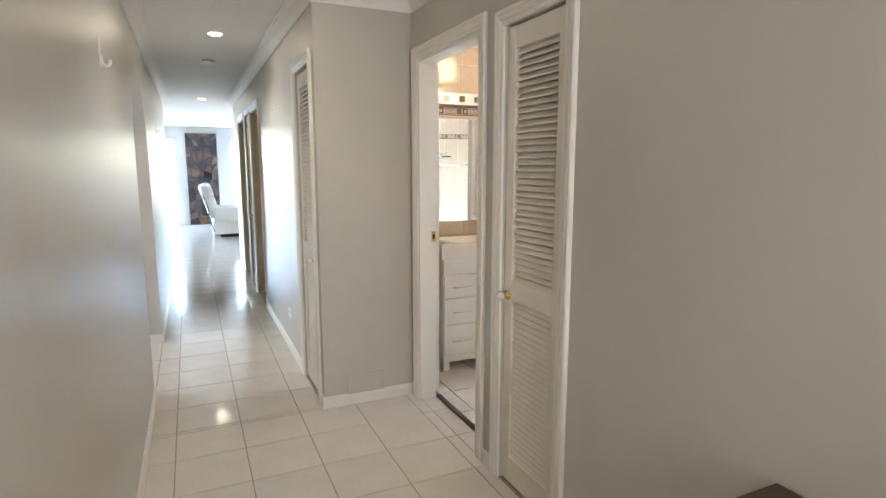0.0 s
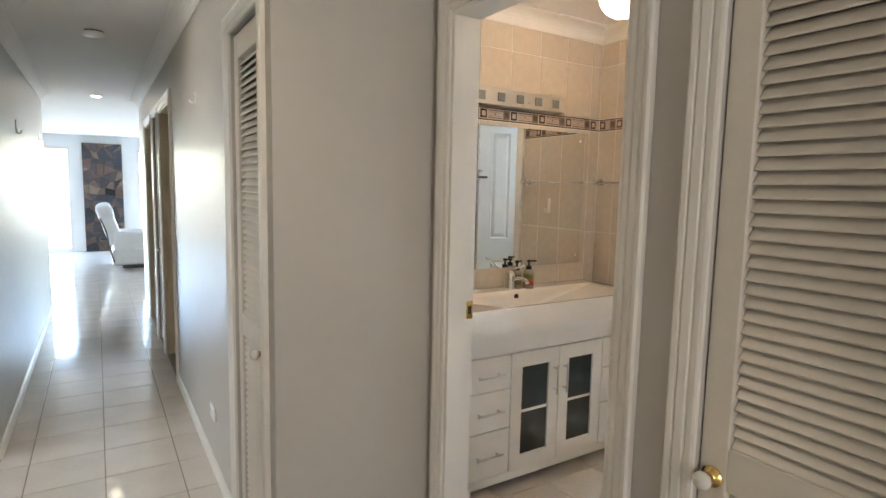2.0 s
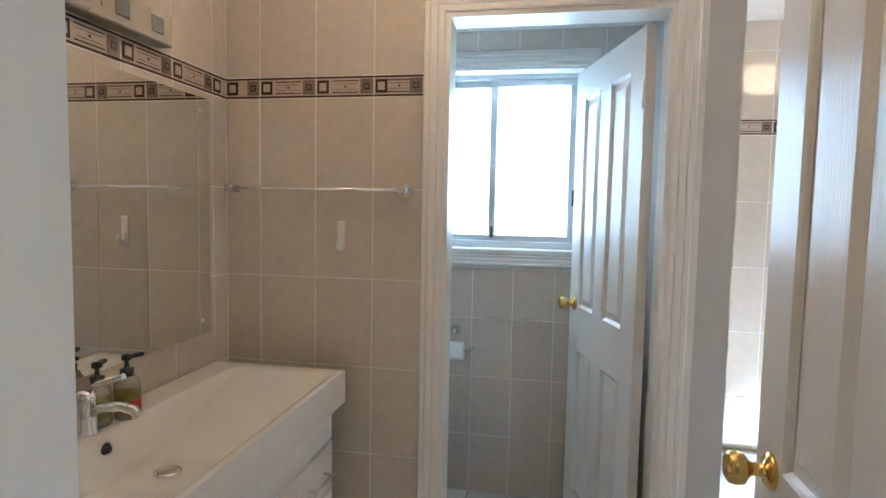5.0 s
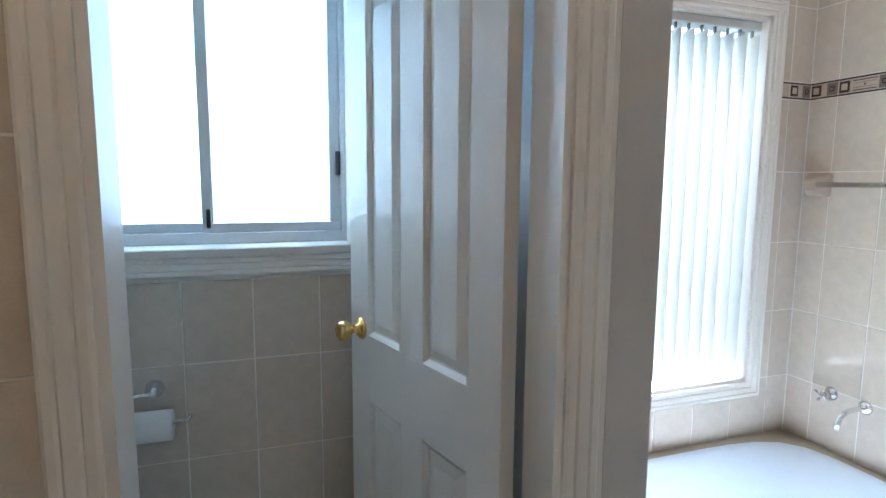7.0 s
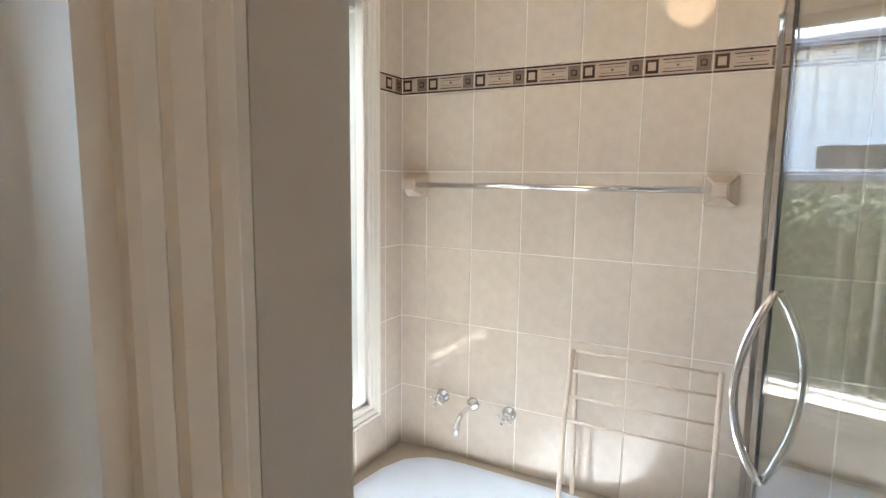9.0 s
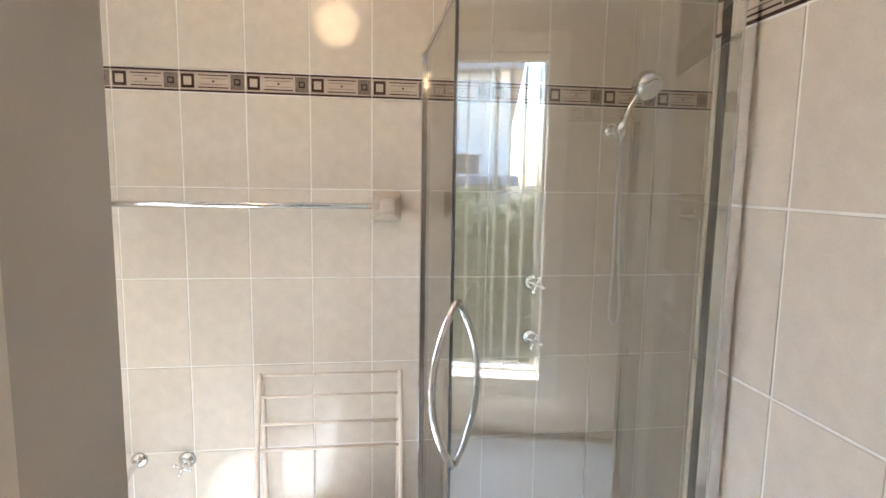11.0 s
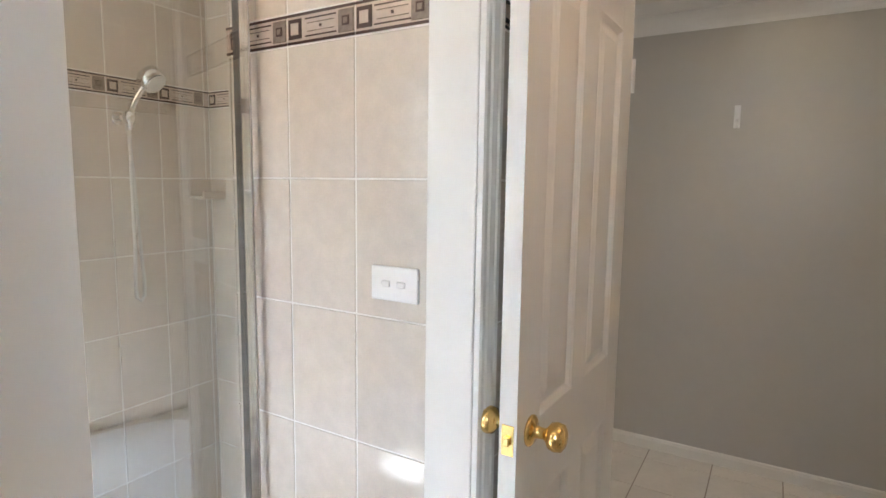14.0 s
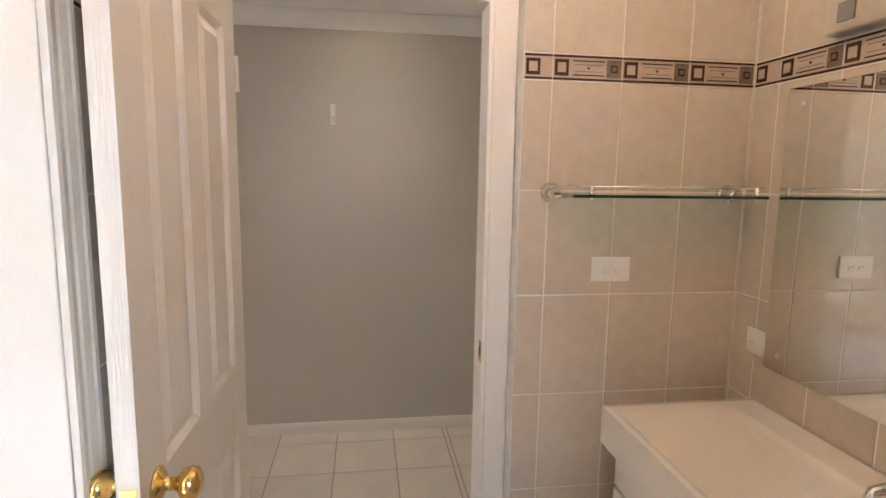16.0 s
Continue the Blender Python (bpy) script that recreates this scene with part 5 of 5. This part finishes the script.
# ---- living room seen down the corridor ----
def stone_panel():
    x0, x1, y, z1 = -0.25, 0.46, 14.9, 2.25
    p = thing("stone_feature_panel", at(x0, y, 0), "tall panel of dark irregular stone cladding between the windows", "stone panel")
    w = x1 - x0
    bm = B()
    box(bm, 0, w, 0.03, 0.098, 0, z1)
    part("backing", bm, M_STONEJ, p)
    rs = random.Random(4)
    nx, nz = 5, 15
    pts = {}
    for a in range(nx + 1):
        for c in range(nz + 1):
            px = w * a / nx + (rs.uniform(-0.065, 0.065) if 0 < a < nx else 0)
            pz = z1 * c / nz + (rs.uniform(-0.07, 0.07) if 0 < c < nz else 0)
            pts[a, c] = (px, pz)
    cells = []
    for a in range(nx):
        for c in range(nz):
            q = [pts[a, c], pts[a + 1, c], pts[a + 1, c + 1], pts[a, c + 1]]
            if rs.random() < 0.35:
                cells += [[q[0], q[1], q[2]], [q[0], q[2], q[3]]] if rs.random() < 0.5 else [[q[0], q[1], q[3]], [q[1], q[2], q[3]]]
            else:
                cells.append(q)
    for q in cells:
        cx, cz = sum(v[0] for v in q) / len(q), sum(v[1] for v in q) / len(q)
        o = rs.uniform(0.0, 0.02)
        bm = B()
        f, m_, b = [], [], []
        for x, z in q:
            f.append(bm.verts.new((cx + (x - cx) * 0.86, 0.010 - o, cz + (z - cz) * 0.86)))
            m_.append(bm.verts.new((cx + (x - cx) * 0.95, 0.018 - o, cz + (z - cz) * 0.95)))
            b.append(bm.verts.new((cx + (x - cx) * 0.96, 0.031, cz + (z - cz) * 0.96)))
        k = len(q)
        bm.faces.new(f)
        for i in range(k):
            bm.faces.new((f[i], f[(i + 1) % k], m_[(i + 1) % k], m_[i]))
            bm.faces.new((m_[i], m_[(i + 1) % k], b[(i + 1) % k], b[i]))
        part("stone", bm, M_STONE, p)


stone_panel()


def recliner():
    r = thing("recliner_chair", at(0.53, 12.4, 0, 0), "white leather recliner armchair with dark piping", "armchair")
    def cushion(x0, x1, y0, y1, z0, z1, bev, rot=0.0, piv=(0, 0, 0)):
        bm = B()
        box(bm, x0, x1, y0, y1, z0, z1, bev=bev, seg=3)
        if rot:
            bmesh.ops.rotate(bm, verts=bm.verts[:], cent=piv, matrix=Matrix.Rotation(radians(rot), 3, "Y"))
        for f in bm.faces:
            f.smooth = True
        return bm
    part("base", cushion(-0.36, 0.45, -0.42, 0.42, 0.06, 0.34, 0.04), M_LEATHER, r)
    part("seat", cushion(-0.30, 0.48, -0.28, 0.28, 0.32, 0.50, 0.06), M_LEATHER, r)
    part("armrest", cushion(-0.34, 0.46, -0.43, -0.27, 0.30, 0.62, 0.06), M_LEATHER, r)
    part("armrest", cushion(-0.34, 0.46, 0.27, 0.43, 0.30, 0.62, 0.06), M_LEATHER, r)
    part("backrest", cushion(-0.40, -0.18, -0.32, 0.32, 0.40, 0.86, 0.07, -16, (-0.3, 0, 0.4)), M_LEATHER, r)
    part("headrest", cushion(-0.41, -0.17, -0.30, 0.30, 0.80, 1.12, 0.09, -16, (-0.3, 0, 0.4)), M_LEATHER, r)
    bm = B()
    tube(bm, [(-0.34, -0.434, 0.12), (-0.40, -0.434, 0.36), (-0.44, -0.36, 0.62), (-0.52, -0.33, 0.86)], 0.012, 8)
    part("piping", bm, M_BLACK, r, "dark piping")
    bm = B()
    box(bm, -0.22, 0.42, -0.38, 0.38, 0.0, 0.07, bev=0.01)
    part("foot", bm, M_BLACK, r)


recliner()

# ---- outdoors, beyond the windows ----
bm = B()
box(bm, -300, 300, -300, 300, -0.45, -0.30)
struct("ground", bm, M_GROUND, "bare garden ground", "ground")
rs = random.Random(7)
hg = thing("hedge", at(6.4, 1.5, -0.3), "clipped green hedge outside the bathroom window", "hedge")
# solid box, much darker than the leaves, fills the hedge behind them
bm = B()
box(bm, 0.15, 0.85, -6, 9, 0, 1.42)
part("hedge_core", bm, M_HEDGE_CORE, hg)
bm = B()
for k in range(16000):
    y = rs.uniform(-4, 3)
    top = 1.50 + 0.05 * math.sin(y * 3.1) + 0.04 * math.sin(y * 7.7 + 1.0)
    x, z = rs.choice(((0.12, rs.uniform(0.1, top)), (rs.uniform(0.05, 0.9), top)))
    c = Vector((x + rs.gauss(0, 0.07), y, z + abs(rs.gauss(0, 0.06)) * rs.choice((-1, 1, 2))))
    a = Vector((rs.gauss(0, 1), rs.gauss(0, 1), rs.gauss(0, 1))).normalized()
    b = a.orthogonal().normalized()
    s = rs.uniform(0.03, 0.06)
    bm.faces.new([bm.verts.new(c + a * s), bm.verts.new(c + b * s * 0.5), bm.verts.new(c - a * s), bm.verts.new(c - b * s * 0.5)])
tagged(part("leaves", bm, M_LEAF, hg), "small green leaves", kind="stuff")
nh = thing("neighbour_house", at(9.5, 1.5, -0.3), "white boarded neighbour house with a window and low verandah roof", "house")
bm = B()
box(bm, 0, 6, -9, -0.17, 0, 3.46)
wl = part("wall", bm, M_RENDERW, nh)
for k in range(28):
    bm = B()
    box(bm, -0.02, 0.0, -8.5 + 0.30 * k, -8.46 + 0.30 * k, 1.95, 3.46)
    part("batten", bm, M_RENDERW, wl)
bm = B()
box(bm, -1.3, 0.0, -9, -0.10, 1.80, 1.86, bev=0.01)
vr = part("verandah_roof", bm, M_ROOF, nh)
bm = B()
box(bm, -1.42, -1.30, -9, -0.06, 1.79, 1.93, bev=0.02)
part("gutter", bm, M_ROOF, vr)
for yy in (-4.6, -1.04):
    bm = B()
    for q in ((yy - 0.49, yy + 0.49, 1.90, 1.96), (yy - 0.49, yy + 0.49, 2.25, 2.31), (yy - 0.49, yy - 0.42, 1.96, 2.25), (yy + 0.42, yy + 0.49, 1.96, 2.25)):
        box(bm, -0.06, 0.02, q[0], q[1], q[2], q[3])
    wd = part("window", bm, M_CEIL, nh)
    bm = B()
    box(bm, -0.03, -0.005, yy - 0.44, yy + 0.44, 1.94, 2.27)
    part("pane", bm, M_DARKGL, wd)
bm = B()
box(bm, -0.25, 6.3, -9.4, 0.02, 3.46, 3.58, bev=0.02)
part("roof", bm, M_ROOF, nh)

# ---- floor waste by the vanity ----
fw = thing("floor_waste", at(2.283, 3.0, 0.004, -4), "square dark metal floor waste grate in the tiles", "floor drain")
bm = B()
for q in ((-0.05, 0.05, -0.05, -0.038), (-0.05, 0.05, 0.038, 0.05), (-0.05, -0.038, -0.038, 0.038), (0.038, 0.05, -0.038, 0.038)):
    box(bm, q[0], q[1], q[2], q[3], 0.0, 0.004, bev=0.001)
part("frame", bm, M_BRUSH, fw)
bm = B()
lathe(bm, [(0.0, 0.0005), (0.038, 0.0005), (0.038, 0.0025), (0.0, 0.0025)], n=24)
part("grate", bm, M_BLACK, fw)

# ---- tiles last ----
all_tiles()
all_floors()
